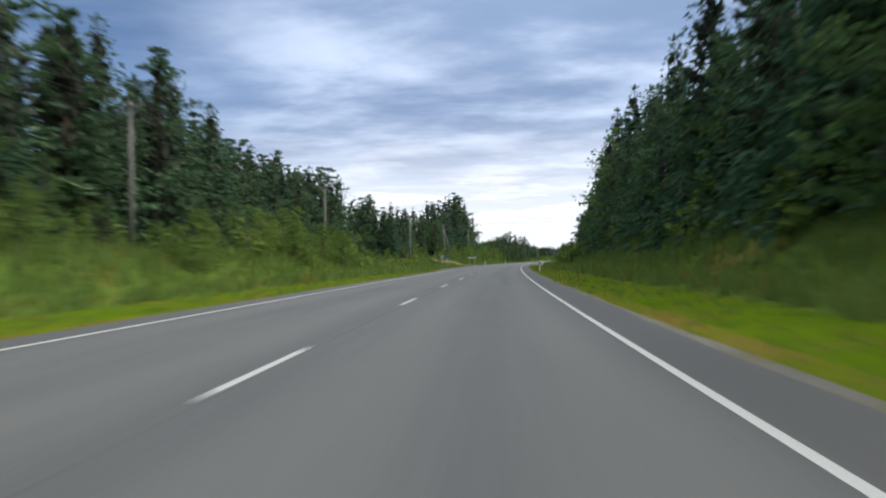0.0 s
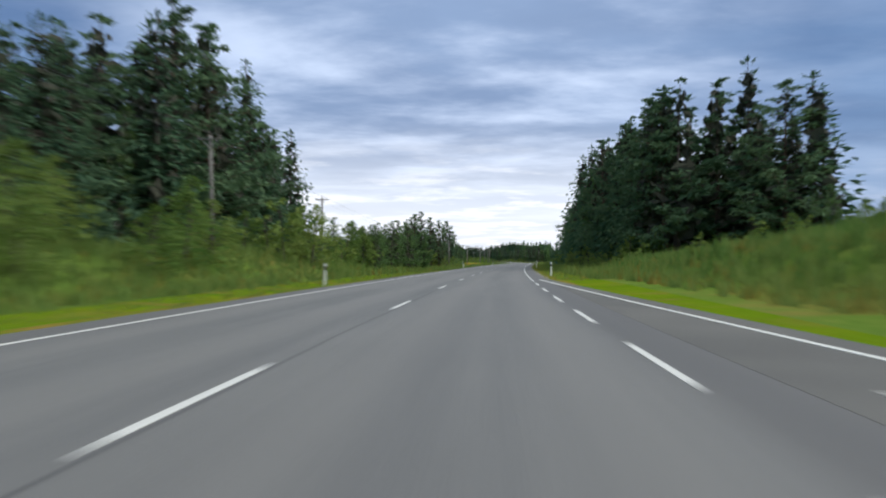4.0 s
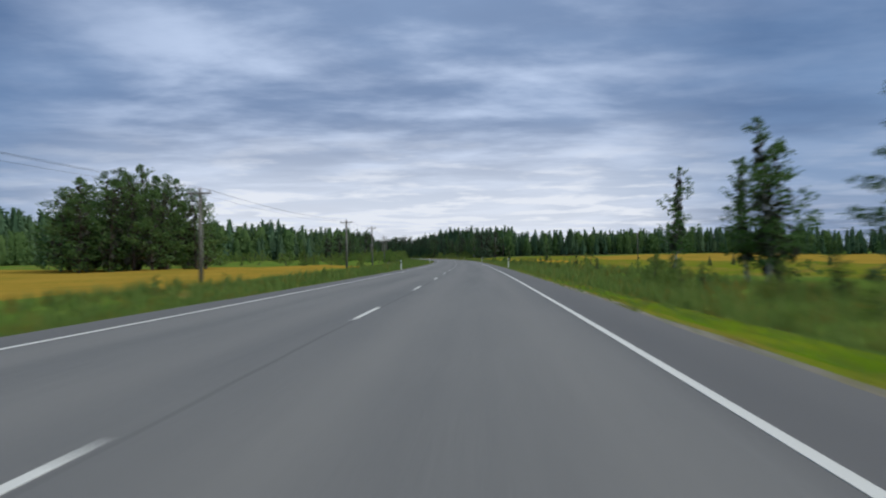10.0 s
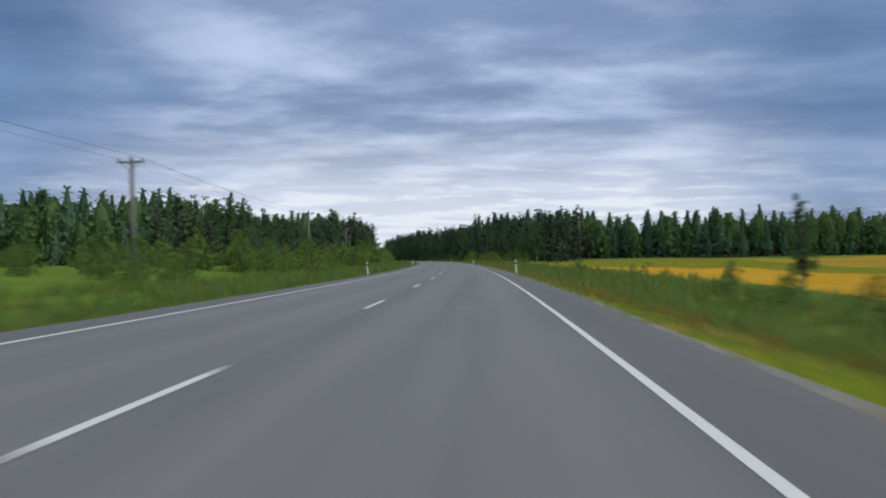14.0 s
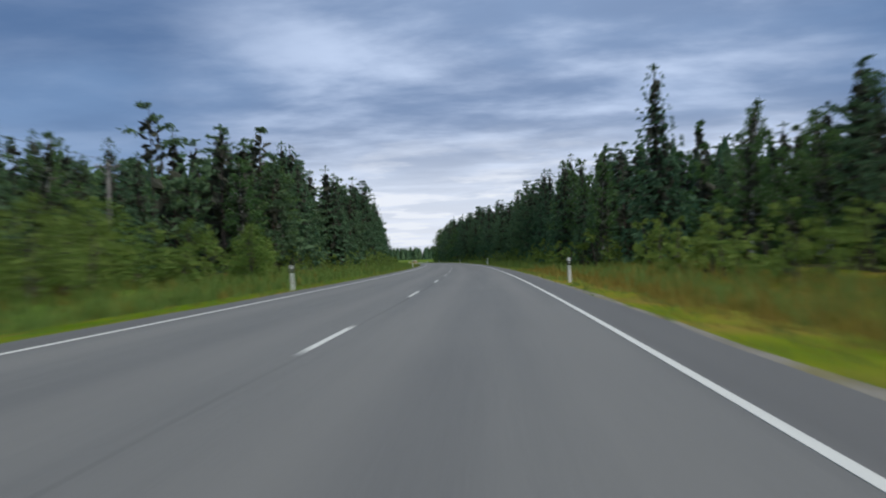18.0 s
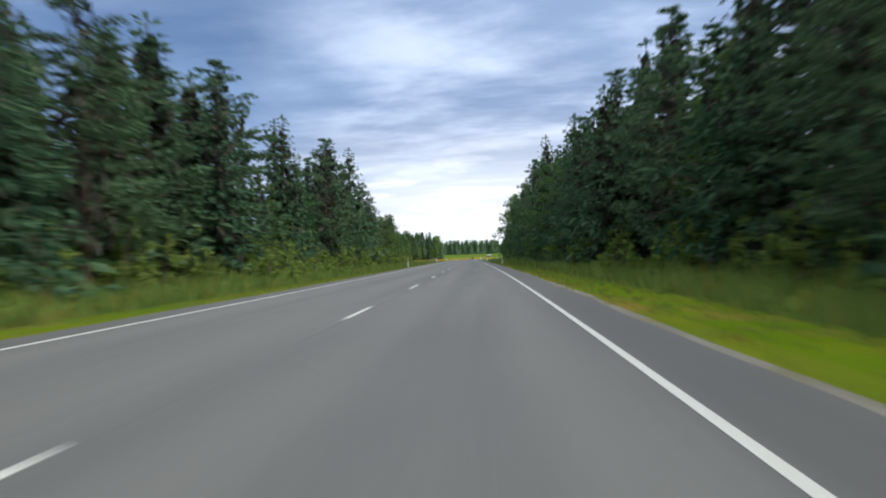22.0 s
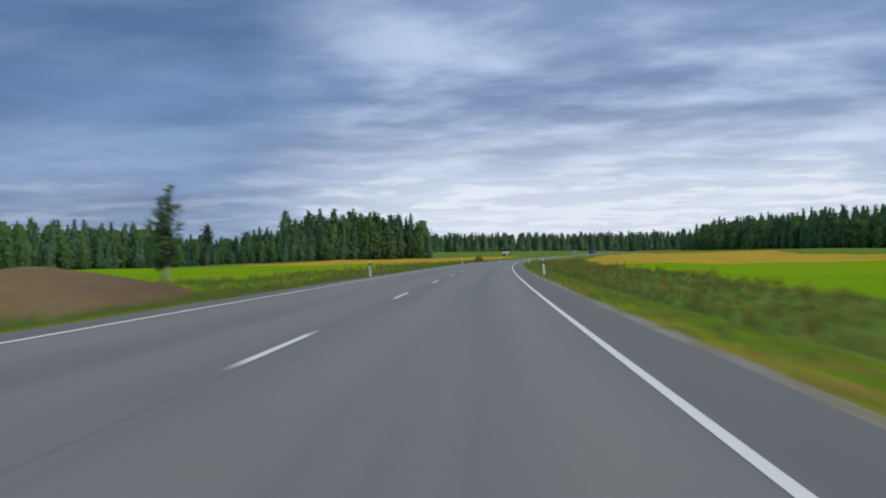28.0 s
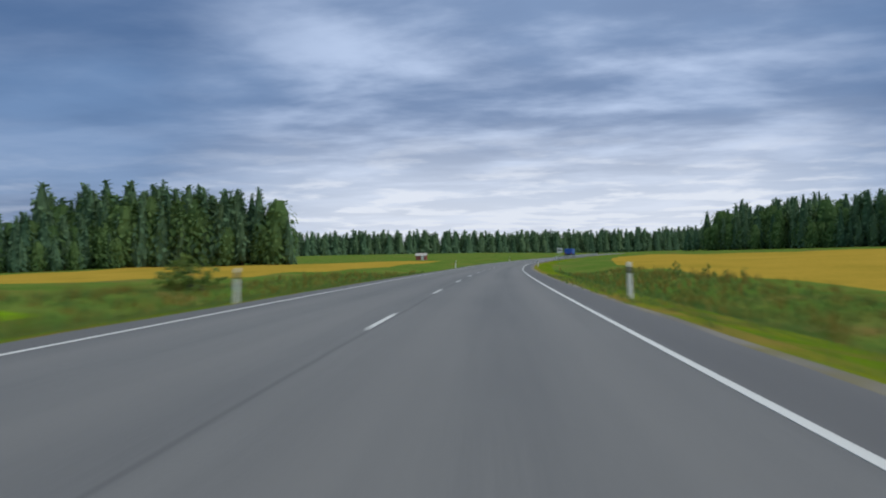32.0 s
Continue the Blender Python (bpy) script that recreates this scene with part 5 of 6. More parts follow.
post_one = post_model()
posts_right = [59.6, 193.5, 245.5, 307.5, 376.5, 438.3, 507.2, 575.8, 643.0, 708.0, 775.0, 838.3, 910.0, 973.2, 1036.5, 1104.5, 1170.0, 1235.6, 1302, 1368]
posts_left = [1434, 133.6, 175.5, 243.0, 307.0, 373.8, 441.2, 509.5, 576.5, 642.0, 707.4, 774.4, 840.5, 908.0, 972.0, 1036.8, 1104.8, 1169.4, 1236, 1302, 1368]
first = True
for side, stations in ((1, posts_right), (-1, posts_left)):
    for s in stations:
        m = Matrix.Translation(spot(s, side * 4.65)) @ pose(0, 0, 0, float(rng.normal(0, 1.2)), float(rng.normal(0, 1.8)), heading(s))
        if first:
            post_one.matrix_basis = m
            first, src_m = False, m
        else:
            post_one.matrix_basis = Matrix()
            copy_thing(post_one, m)
            post_one.matrix_basis = src_m


# ---- power line ----
def pole(s, n, top, arm=True, brace=False, lean=0.0, label="weathered grey wooden power pole with crossarm"):
    base = spot(s, n, -0.3)
    tall = float(along(s, n)[2]) + top - base.z
    e = thing("power_pole", label, "power pole", Matrix.Translation(base) @ pose(0, 0, 0, 0, lean, heading(s)), "power poles along the road")
    part("shaft", rod("shaft", 0.15, 0.10, (0, 0, 0), (0, 0, tall), M["pole_wood"], 12), e)
    tips = []
    if arm:
        part("crossarm", box("crossarm", (1.5, 0.1, 0.1), M["pole_wood"], (0, -0.12, tall - 0.25), 0.01), e)
        part("arm_stay", rod("arm_stay", 0.02, 0.02, (0.5, -0.12, tall - 0.3), (0, -0.11, tall - 0.85), M["steel"], 6), e)
        part("arm_stay", rod("arm_stay", 0.02, 0.02, (-0.5, -0.12, tall - 0.3), (0, -0.11, tall - 0.85), M["steel"], 6), e)
        for x in (-0.68, 0.0, 0.68):
            z = tall - 0.2 if x else tall
            part("insulator", rod("insulator", 0.055, 0.03, (x, -0.12 if x else 0, z), (x, -0.12 if x else 0, z + 0.17), M["porcelain"], 8), e)
            tips.append((x, -0.12 if x else 0, z + 0.16))
    else:
        part("cap", rod("cap", 0.115, 0.02, (0, 0, tall), (0, 0, tall + 0.08), M["steel"], 10), e)
        tips = [(0, 0, tall - 0.1)] * 3
    if brace:
        part("brace", rod("brace", 0.12, 0.09, (1.5, 0.6, 0.0), (0.05, 0.05, tall * 0.86), M["pole_wood"], 10), e, "leaning wooden brace")
    return [e.matrix_world @ Vector(t) for t in tips]


def wire(a, b, sag=0.5, r=0.0065, label="thin dark overhead power wire between poles"):
    k = 14
    u = np.linspace(0, 1, k)
    p = np.array(a)[None] * (1 - u[:, None]) + np.array(b)[None] * u[:, None]
    p[:, 2] -= 4 * sag * u * (1 - u)
    d = np.gradient(p, axis=0)
    d /= np.linalg.norm(d, axis=1, keepdims=True)
    w = np.cross(d, (0, 0, 1.0))
    w /= np.linalg.norm(w, axis=1, keepdims=True)
    q = np.cross(w, d)
    ang = np.linspace(0, 2 * np.pi, 5, endpoint=False)
    v = (p[:, None] + r * (w[:, None] * np.cos(ang)[:, None] + q[:, None] * np.sin(ang)[:, None])).reshape(-1, 3)
    i, j = np.meshgrid(np.arange(k - 1), np.arange(5), indexing="ij")
    f = np.stack([i * 5 + j, i * 5 + (j + 1) % 5, (i + 1) * 5 + (j + 1) % 5, (i + 1) * 5 + j], -1).reshape(-1, 4)
    tagged(new("power_wire", mesh_from("power_wire", v, f, M["wire"])), label, "power wire", "wires of the power line")


ends = []
for s, n, top in LINE:
    ends.append(pole(s, n, top, brace=abs(s - 156.4) < 1, lean=-2.5 if abs(s - 156.4) < 1 else float(rng.normal(0, 0.6)),
                     label="grey wooden power pole with crossarm and leaning brace" if abs(s - 156.4) < 1 else "weathered grey wooden power pole with crossarm"))
for a, b in zip(ends, ends[1:]):
    for p, q in zip(a, b):
        wire(p, q, 0.45)


def a_pole(s, n, top):
    base = spot(s, n, -0.3)
    tall = float(along(s, n)[2]) + top - base.z
    e = thing("power_pole", "grey wooden A-shaped double power pole on the hill", "power pole", Matrix.Translation(base) @ pose(0, 0, 0, 0, 0, heading(s)), "power poles along the road")
    for x in (-0.75, 0.75):
        part("leg", rod("leg", 0.15, 0.11, (x, 0.35 * x, 0), (0.06 * np.sign(x), 0, tall), M["pole_wood"], 12), e)
    part("bolt_beam", box("bolt_beam", (0.55, 0.12, 0.12), M["pole_wood"], (0, 0, tall * 0.5), 0.01), e)
    part("insulator", rod("insulator", 0.06, 0.03, (0, 0, tall), (0, 0, tall + 0.2), M["porcelain"], 8), e)
    return e.matrix_world @ Vector((0, 0, tall + 0.1))


apex = a_pole(155, 21.4, 9.1)
for p in ends[4][:2]:
    wire(p, apex, 0.35, 0.014)
right_pole = pole(686.3, 30.7, 8.5)
for p, q in zip(ends[15], right_pole):
    wire(p, q, 0.3)
far_pole = pole(640, 75, 8.0)
for p, q in zip(right_pole, far_pole):
    wire(p, q, 0.6)
plain = pole(992, -15.2, 7.1, arm=False, label="plain grey wooden pole with one wire")
end_pole = pole(1003, 19, 7.4, arm=False, label="plain grey wooden pole behind roadside trees")
wire(plain[0], end_pole[0], 0.25, 0.016)
wire(plain[0], spot(1010, -60, 6.5), 0.4, 0.014)


# ---- signs ----
def sign(name, label, category, s, n, top, wide, high, face, posts=2, bars=0, turn=0.0, ink="bar", rim=None):
    base = spot(s, n, -0.2)
    tall = float(along(s, n)[2]) + top - base.z
    e = thing(name, label, category, Matrix.Translation(base) @ pose(0, 0, 0, 0, 0, heading(s) + turn))
    xs = (-wide * 0.35, wide * 0.35) if posts == 2 else (0.0,)
    for x in xs:
        part("post", rod("post", 0.03, 0.03, (x, 0.045, 0), (x, 0.045, tall - 0.04), M["steel"], 10), e)
    panel = part("panel", box("panel", (wide, 0.03, high), face, (0, 0, tall - high / 2), 0.006), e)
    if rim:
        part("rim", box("rim", (wide + 0.05, 0.02, high + 0.05), rim, (0, 0.008, tall - high / 2), 0.004), panel)
    for i in range(bars):
        z = tall - high * (i + 0.8) / (bars + 0.6)
        part("lettering", box("lettering", (wide * (0.78 - 0.2 * (i % 2)), 0.006, high * 0.22 / max(1, bars) + 0.02), M[ink], (-0.03 * wide, -0.018, z)), panel)
    return e


sign("direction_sign", "white direction board with dark lettering on two posts", "road sign", 133.7, -7.0, 1.5, 1.35, 0.27, M["sign_white"], 2, 1)
sign("bus_stop_sign", "small blue bus stop sign on a steel post", "road sign", 103, -7.4, 1.55, 0.5, 0.22, M["sign_blue"], 1, 0)
sign("bus_stop_sign", "blue bus stop sign on a post below the hill", "road sign", 150.6, 8.3, 2.1, 0.62, 0.36, M["sign_blue"], 1, 0)
boards = sign("direction_sign", "two pale direction boards with dark lettering, one above the other", "road sign", 119, 10.6, 1.95, 1.0, 0.30, M["sign_white"], 2, 1)
part("lower_panel", box("lower_panel", (1.0, 0.03, 0.34), M["sign_white"], (0, 0, 1.62), 0.006), boards)
part("lettering", box("lettering", (0.82, 0.006, 0.09), M["bar"], (0, -0.018, 1.66)), boards)
part("lettering", box("lettering", (0.7, 0.006, 0.08), M["bar"], (0, -0.018, 1.53)), boards)


def yield_sign(s, n, top):
    base = spot(s, n, -0.2)
    tall = float(along(s, n)[2]) + top - base.z
    e = thing("yield_sign", "grey back of a triangular yield sign on a post", "road sign", Matrix.Translation(base) @ pose(0, 0, 0, 0, 0, heading(s) + 25))
    part("post", rod("post", 0.03, 0.03, (0, 0.04, 0), (0, 0.04, tall - 0.1), M["steel"], 10), e)
    for nm, mat, k, y in (("panel", M["sign_back"], 1.0, 0.0), ("face", M["sign_yellow"], 0.94, 0.022)):
        bm = bmesh.new()
        tri = [(-0.42 * k, y, tall), (0.42 * k, y, tall), (0, y, tall - 0.72 * k)]
        f = bm.faces.new([bm.verts.new(p) for p in tri])
        g = bmesh.ops.extrude_face_region(bm, geom=[f])
        bmesh.ops.translate(bm, verts=[v for v in g["geom"] if isinstance(v, bmesh.types.BMVert)], vec=(0, 0.018, 0))
        part(nm, bm_mesh(nm, bm, mat), e)


def notice_board(s, n, turn):
    base = spot(s, n, -0.1)
    e = thing("notice_board", "yellow wooden notice board with a pale poster under trees", "notice board", Matrix.Translation(base) @ pose(0, 0, 0, 0, 0, heading(s) + turn))
    for x in (-0.78, 0.78):
        part("post", box("post", (0.12, 0.12, 2.05), M["board_yellow"], (x, 0, 1.02), 0.01), e)
    part("top_rail", box("top_rail", (1.95, 0.16, 0.07), M["sign_white"], (0, 0, 2.09), 0.008), e, "pale top rail")
    panel = part("panel", box("panel", (1.43, 0.05, 0.62), M["board_yellow"], (0, 0.0, 1.05), 0.006), e)
    part("back", box("back", (1.43, 0.03, 0.62), M["post_black"], (0, 0.02, 1.72), 0.004), e, "dark backing board")
    part("poster", box("poster", (0.5, 0.012, 0.5), M["sign_white"], (0.42, -0.005, 1.72)), e, "white and blue poster")
    part("poster_band", box("poster_band", (0.38, 0.012, 0.16), M["sign_blue"], (0.42, -0.014, 1.62)), e)
    part("slat", box("slat", (1.43, 0.05, 0.12), M["bar"], (0, -0.003, 0.62), 0.004), e)
    part("slat", box("slat", (1.43, 0.05, 0.16), M["rust_paint"], (0, -0.003, 0.46), 0.004), e, "orange-red board")


M["board_yellow"] = material("yellow_paint", (0.55, 0.30, 0.03), 0.6, build=grainy((0.42, 0.22, 0.02), (0.56, 0.31, 0.03), (0.62, 0.38, 0.06), 2, 30, 0.003))
M["rust_paint"] = material("orange_paint", (0.40, 0.12, 0.04), 0.6, build=grainy((0.30, 0.08, 0.03), (0.42, 0.13, 0.04), (0.48, 0.2, 0.08), 2, 30, 0.003))
notice_board(84.5, -22.0, 48)
yield_sign(124.4, -11.1, 1.75)
sign("road_sign", "small white road sign at the far bend", "road sign", 1352, 6.5, 2.4, 0.9, 0.9, M["sign_white"], 1, 1)

# ---- buildings ----
M["roof_grey"] = material("roof_felt", (0.12, 0.12, 0.13), 0.85, build=grainy((0.08, 0.08, 0.085), (0.12, 0.12, 0.125), (0.17, 0.17, 0.17), 0.8, 20, 0.01))
M["wall_beige"] = material("painted_boards", (0.36, 0.33, 0.28), 0.8, build=grainy((0.28, 0.26, 0.22), (0.36, 0.33, 0.28), (0.42, 0.39, 0.34), 1.0, 25, 0.004))
M["old_boards"] = material("old_grey_boards", (0.12, 0.09, 0.08), 0.9, build=bark((0.06, 0.045, 0.04), (0.17, 0.13, 0.11), (6, 6, 0.8)))
M["trim_white"] = material("white_trim", (0.7, 0.7, 0.68), 0.6)
M["pane"] = material("window_glass", (0.05, 0.06, 0.07), 0.05)
M["rust"] = material("rusty_sheet", (0.3, 0.1, 0.04), 0.8, build=grainy((0.16, 0.05, 0.02), (0.34, 0.12, 0.05), (0.42, 0.24, 0.13), 1.5, 12, 0.01))
M["green_sheet"] = material("green_sheet", (0.28, 0.33, 0.16), 0.7, build=grainy((0.20, 0.15, 0.07), (0.30, 0.36, 0.17), (0.38, 0.42, 0.25), 1.2, 10, 0.01))
M["pale_sheet"] = material("pale_sheet", (0.5, 0.5, 0.48), 0.6, build=grainy((0.34, 0.22, 0.15), (0.5, 0.5, 0.47), (0.58, 0.58, 0.56), 1.2, 10, 0.01))


def slab(name, pts, thick, mat):
    """A flat piece through four points, with thickness downwards."""
    p = [Vector(q) for q in pts]
    nrm = (p[1] - p[0]).cross(p[3] - p[0]).normalized()
    if nrm.z < 0:
        nrm = -nrm
    bm = bmesh.new()
    v = [bm.verts.new(q) for q in p] + [bm.verts.new(q - nrm * thick) for q in p]
    for f in ((0, 1, 2, 3), (7, 6, 5, 4), (0, 4, 5, 1), (1, 5, 6, 2), (2, 6, 7, 3), (3, 7, 4, 0)):
        bm.faces.new([v[i] for i in f])
    return bm_mesh(name, bm, mat)


def gable(name, half_l, half_w, low, high, x, mat, thick=0.12):
    bm = bmesh.new()
    pts = [(x, -half_w, low), (x, half_w, low), (x, 0, high)]
    f = bm.faces.new([bm.verts.new(p) for p in pts])
    g = bmesh.ops.extrude_face_region(bm, geom=[f])
    bmesh.ops.translate(bm, verts=[v for v in g["geom"] if isinstance(v, bmesh.types.BMVert)], vec=(-thick * np.sign(x), 0, 0))
    return bm_mesh(name, bm, mat)


def house(s, n, turn):
    base = spot(s, n, -0.25)
    e = thing("house", "low beige house with grey gable roof on the hilltop", "house", Matrix.Translation(base) @ pose(0, 0, 0, 0, 0, heading(s) + turn))
    hl, hw, eave, ridge = 7.5, 4.2, 2.9, 4.5
    for y in (-hw, hw):
        part("wall", box("wall", (2 * hl, 0.18, eave), M["wall_beige"], (0, y, eave / 2), 0.01), e)
    for x in (-hl, hl):
        w = part("wall", box("wall", (0.18, 2 * hw - 0.18, eave), M["wall_beige"], (x - 0.09 * np.sign(x), 0, eave / 2), 0.01), e)
        part("gable", gable("gable", hl, hw - 0.1, eave, ridge - 0.1, x, M["wall_beige"]), e)
    for sg in (-1, 1):
        part("roof", slab("roof", [(-hl - 0.6, sg * (hw + 0.6), eave - 0.22), (hl + 0.6, sg * (hw + 0.6), eave - 0.22), (hl + 0.6, 0, ridge), (-hl - 0.6, 0, ridge)], 0.16, M["roof_grey"]), e)
        part("fascia", box("fascia", (2 * hl + 1.2, 0.04, 0.2), M["trim_white"], (0, sg * (hw + 0.63), eave - 0.3), 0.004), e)
    part("chimney", box("chimney", (0.7, 0.6, 1.3), M["wall_beige"], (1.5, 0.4, ridge + 0.3), 0.01), e)
    for x in (-5.2, -2.0, 1.4, 4.8):
        w = part("window", box("window", (1.3, 0.06, 1.1), M["trim_white"], (x, -hw - 0.10, 1.75), 0.006), e)
        for dx in (-0.31, 0.31):
            part("pane", box("pane", (0.54, 0.02, 0.94), M["pane"], (x + dx, -hw - 0.128, 1.75)), w)
    w = part("window", box("window", (0.06, 1.2, 1.1), M["trim_white"], (-hl - 0.02, 0.6, 1.75), 0.006), e)
    part("pane", box("pane", (0.02, 1.0, 0.94), M["pane"], (-hl - 0.05, 0.6, 1.75)), w)


house(184, 39.5, -12)


def barn(s, n, turn):
    base = spot(s, n, -0.15)
    e = thing("barn", "small old grey wooden barn with patched rusty sheet roof", "barn", Matrix.Translation(base) @ pose(0, 0, 0, 0, 0, heading(s) + turn))
    hl, hw, eave, ridge = 2.0, 2.1, 1.9, 3.1
    k = 18
    for y in (-hw, hw):
        for i in range(k):
            x = -hl + (i + 0.5) * 2 * hl / k
            part("board", box("board", (2 * hl / k - 0.02, 0.05 + 0.01 * (i % 3), eave), M["old_boards"], (x, y, eave / 2)), e)
    for x in (-hl, hl):
        for i in range(12):
            y = -hw + (i + 0.5) * 2 * hw / 12
            h = eave + (ridge - eave) * (1 - abs(y) / hw) - 0.12
            part("board", box("board", (0.05, 2 * hw / 12 - 0.02, h), M["old_boards"], (x, y, h / 2)), e)
    kinds = ["pale_sheet", "pale_sheet", "rust", "pale_sheet", "rust", "rust", "green_sheet", "pale_sheet", "green_sheet", "green_sheet", "green_sheet", "rust"]
    k = len(kinds)
    for sg in (-1, 1):
        for i, m in enumerate(kinds):
            x0, x1 = -hl - 0.3 + i * (2 * hl + 0.6) / k, -hl - 0.3 + (i + 1) * (2 * hl + 0.6) / k + 0.04
            up = 0.012 * (i % 2)
            part("roof_sheet", slab("roof_sheet", [(x0, sg * (hw + 0.4), eave - 0.22 + up), (x1, sg * (hw + 0.4), eave - 0.22 + up), (x1, 0, ridge + up), (x0, 0, ridge + up)], 0.03, M[m]), e)
    part("door", box("door", (1.3, 0.06, 1.6), M["old_boards"], (0.9, -hw - 0.05, 0.95), 0.01), e)


barn(1038, -21.8, 6)


def shed(s, n, turn):
    e = thing("shed", "small faded red wooden shed far across the field", "shed", Matrix.Translation(spot(s, n, -0.1)) @ pose(0, 0, 0, 0, 0, heading(s) + turn))
    for y in (-1.1, 1.1):
        part("wall", box("wall", (3.2, 0.1, 1.7), M["red_boards"], (0, y, 0.85), 0.01), e)
    for x in (-1.6, 1.6):
        part("wall", box("wall", (0.1, 2.1, 1.7), M["red_boards"], (x - 0.05 * np.sign(x), 0, 0.85), 0.01), e)
        part("gable", gable("gable", 1.6, 1.1, 1.7, 2.3, x, M["red_boards"]), e)
    for sg in (-1, 1):
        part("roof", slab("roof", [(-1.8, sg * 1.35, 1.6), (1.8, sg * 1.35, 1.6), (1.8, 0, 2.4), (-1.8, 0, 2.4)], 0.05, M["pale_sheet"]), e)
    part("door", box("door", (0.8, 0.05, 1.4), M["trim_white"], (0.5, -1.18, 0.75), 0.008), e)


M["red_boards"] = material("red_boards", (0.32, 0.10, 0.08), 0.8, build=grainy((0.24, 0.07, 0.055), (0.34, 0.11, 0.085), (0.40, 0.18, 0.15), 1.0, 25, 0.004))
shed(1433, -46, 10)


def mailbox_stand(s, n):
    e = thing("mailbox_stand", "white mailbox with small red-brown gable roof on a dark stand", "mailbox", Matrix.Translation(spot(s, n)) @ pose(0, 0, 0, 0, 0, heading(s)))
    for x in (-0.24, 0.24):
        part("post", box("post", (0.09, 0.09, 0.72), M["old_boards"], (x, 0, 0.24), 0.006), e)
    part("box", box("box", (0.62, 0.40, 0.34), M["sign_white"], (0, 0, 0.81), 0.014), e)
    part("flap", box("flap", (0.50, 0.02, 0.20), M["trim_white"], (0, -0.212, 0.82), 0.006), e)
    part("slot", box("slot", (0.34, 0.012, 0.03), M["old_boards"], (0, -0.226, 0.86)), e)
    for sg in (-1, 1):
        part("roof_board", slab("roof_board", [(sg * 0.45, -0.28, 0.95), (sg * 0.45, 0.28, 0.95), (0, 0.28, 1.14), (0, -0.28, 1.14)], 0.03, M["red_boards"]), e)
    part("shelf", box("shelf", (0.70, 0.42, 0.035), M["old_boards"], (0, 0, 0.62), 0.004), e)
    part("crossbar", box("crossbar", (0.42, 0.05, 0.08), M["old_boards"], (0, 0, 0.30), 0.004), e)


mailbox_stand(984.3, -13.0)


# ---- stones, soil, guard rail, lorry far off ----
def stone(s, n, r, label):
    rg = np.random.default_rng(int(s * 10 + n))
    bm = bmesh.new()
    bmesh.ops.create_icosphere(bm, subdivisions=2, radius=r)
    for v in bm.verts:
        v.co *= 1 + 0.25 * noise.noise(v.co * 2.2 / r + Vector((s, n, 0)))
        v.co.z *= 0.6
    ob = new("stone", bm_mesh("stone", bm, M["gravel"]))
    ob.matrix_world = Matrix.Translation(spot(s, n, 0.15 * r)) @ pose(0, 0, 0, 0, 0, float(rg.uniform(0, 360)))
    tagged(ob, label, "stone", "stones in the field")


for s, n, r in ((527, -12.6, 0.5), (528.2, -13.3, 0.42), (526.4, -13.5, 0.36), (529.5, -12.4, 0.3), (525.5, -12.2, 0.28)):
    stone(s, n, r, "pale grey field stone in a small heap")


def heap(s, n, a, b, h):
    k, v, f = 16, [], []
    for i in range(k):
        for j in range(k):
            u, w = i / (k - 1) * 2 - 1, j / (k - 1) * 2 - 1
            p = spot(s + u * a, n + w * b)
            d = max(0.0, 1 - (u * u + w * w) ** 0.5)
            v.append((p.x, p.y, p.z - 0.05 + h * (d ** 0.8) * (1 + 0.35 * noise.noise((u * 3, w * 3, s)))))
    for i in range(k - 1):
        for j in range(k - 1):
            q = i * k + j
            f.append((q, q + 1, q + k + 1, q + k))
    ob = new("soil_heap", mesh_from("soil_heap", v, f, M["soil"], smooth=True))
    tagged(ob, "heap of bare brown soil at the field's edge", "soil heap")


heap(1086, -11.5, 9, 3.6, 0.9)


def guard_rail(s0, s1, n):
    e = thing("guard_rail", "pale grey steel guard rail round the far bend", "guard rail", Matrix.Translation(spot((s0 + s1) / 2, n)))
    inv = e.matrix_world.inverted()
    s = np.linspace(s0, s1, 40)
    x, y, z, a = along(s, n)
    prof = ((0.0, 0.48), (0.05, 0.55), (0.0, 0.62), (0.05, 0.69), (0.0, 0.76))
    v, k = [], len(prof)
    for i in range(len(s)):
        for d, h in prof:
            v.append(inv @ Vector((x[i] - d * math.cos(a[i]), y[i] - d * math.sin(a[i]), z[i] + h)))
    f = [(i * k + j, i * k + j + 1, (i + 1) * k + j + 1, (i + 1) * k + j) for i in range(len(s) - 1) for j in range(k - 1)]
    part("beam", mesh_from("beam", [tuple(p) for p in v], f, M["steel"]), e)
    for t in np.arange(s0, s1 + 0.1, 4.0):
        p = inv @ spot(t, n + 0.12)
        part("post", box("post", (0.08, 0.12, 1.0), M["steel"], (p.x, p.y, p.z + 0.3), 0.005), e)


guard_rail(1362, 1450, 4.9)
M["truck_blue"] = material("truck_paint_blue", (0.03, 0.10, 0.42), 0.35)
M["tyre"] = material("tyre_rubber", (0.02, 0.02, 0.02), 0.8)
M["lamp_red"] = material("tail_lamp_red", (0.5, 0.02, 0.02), 0.3)


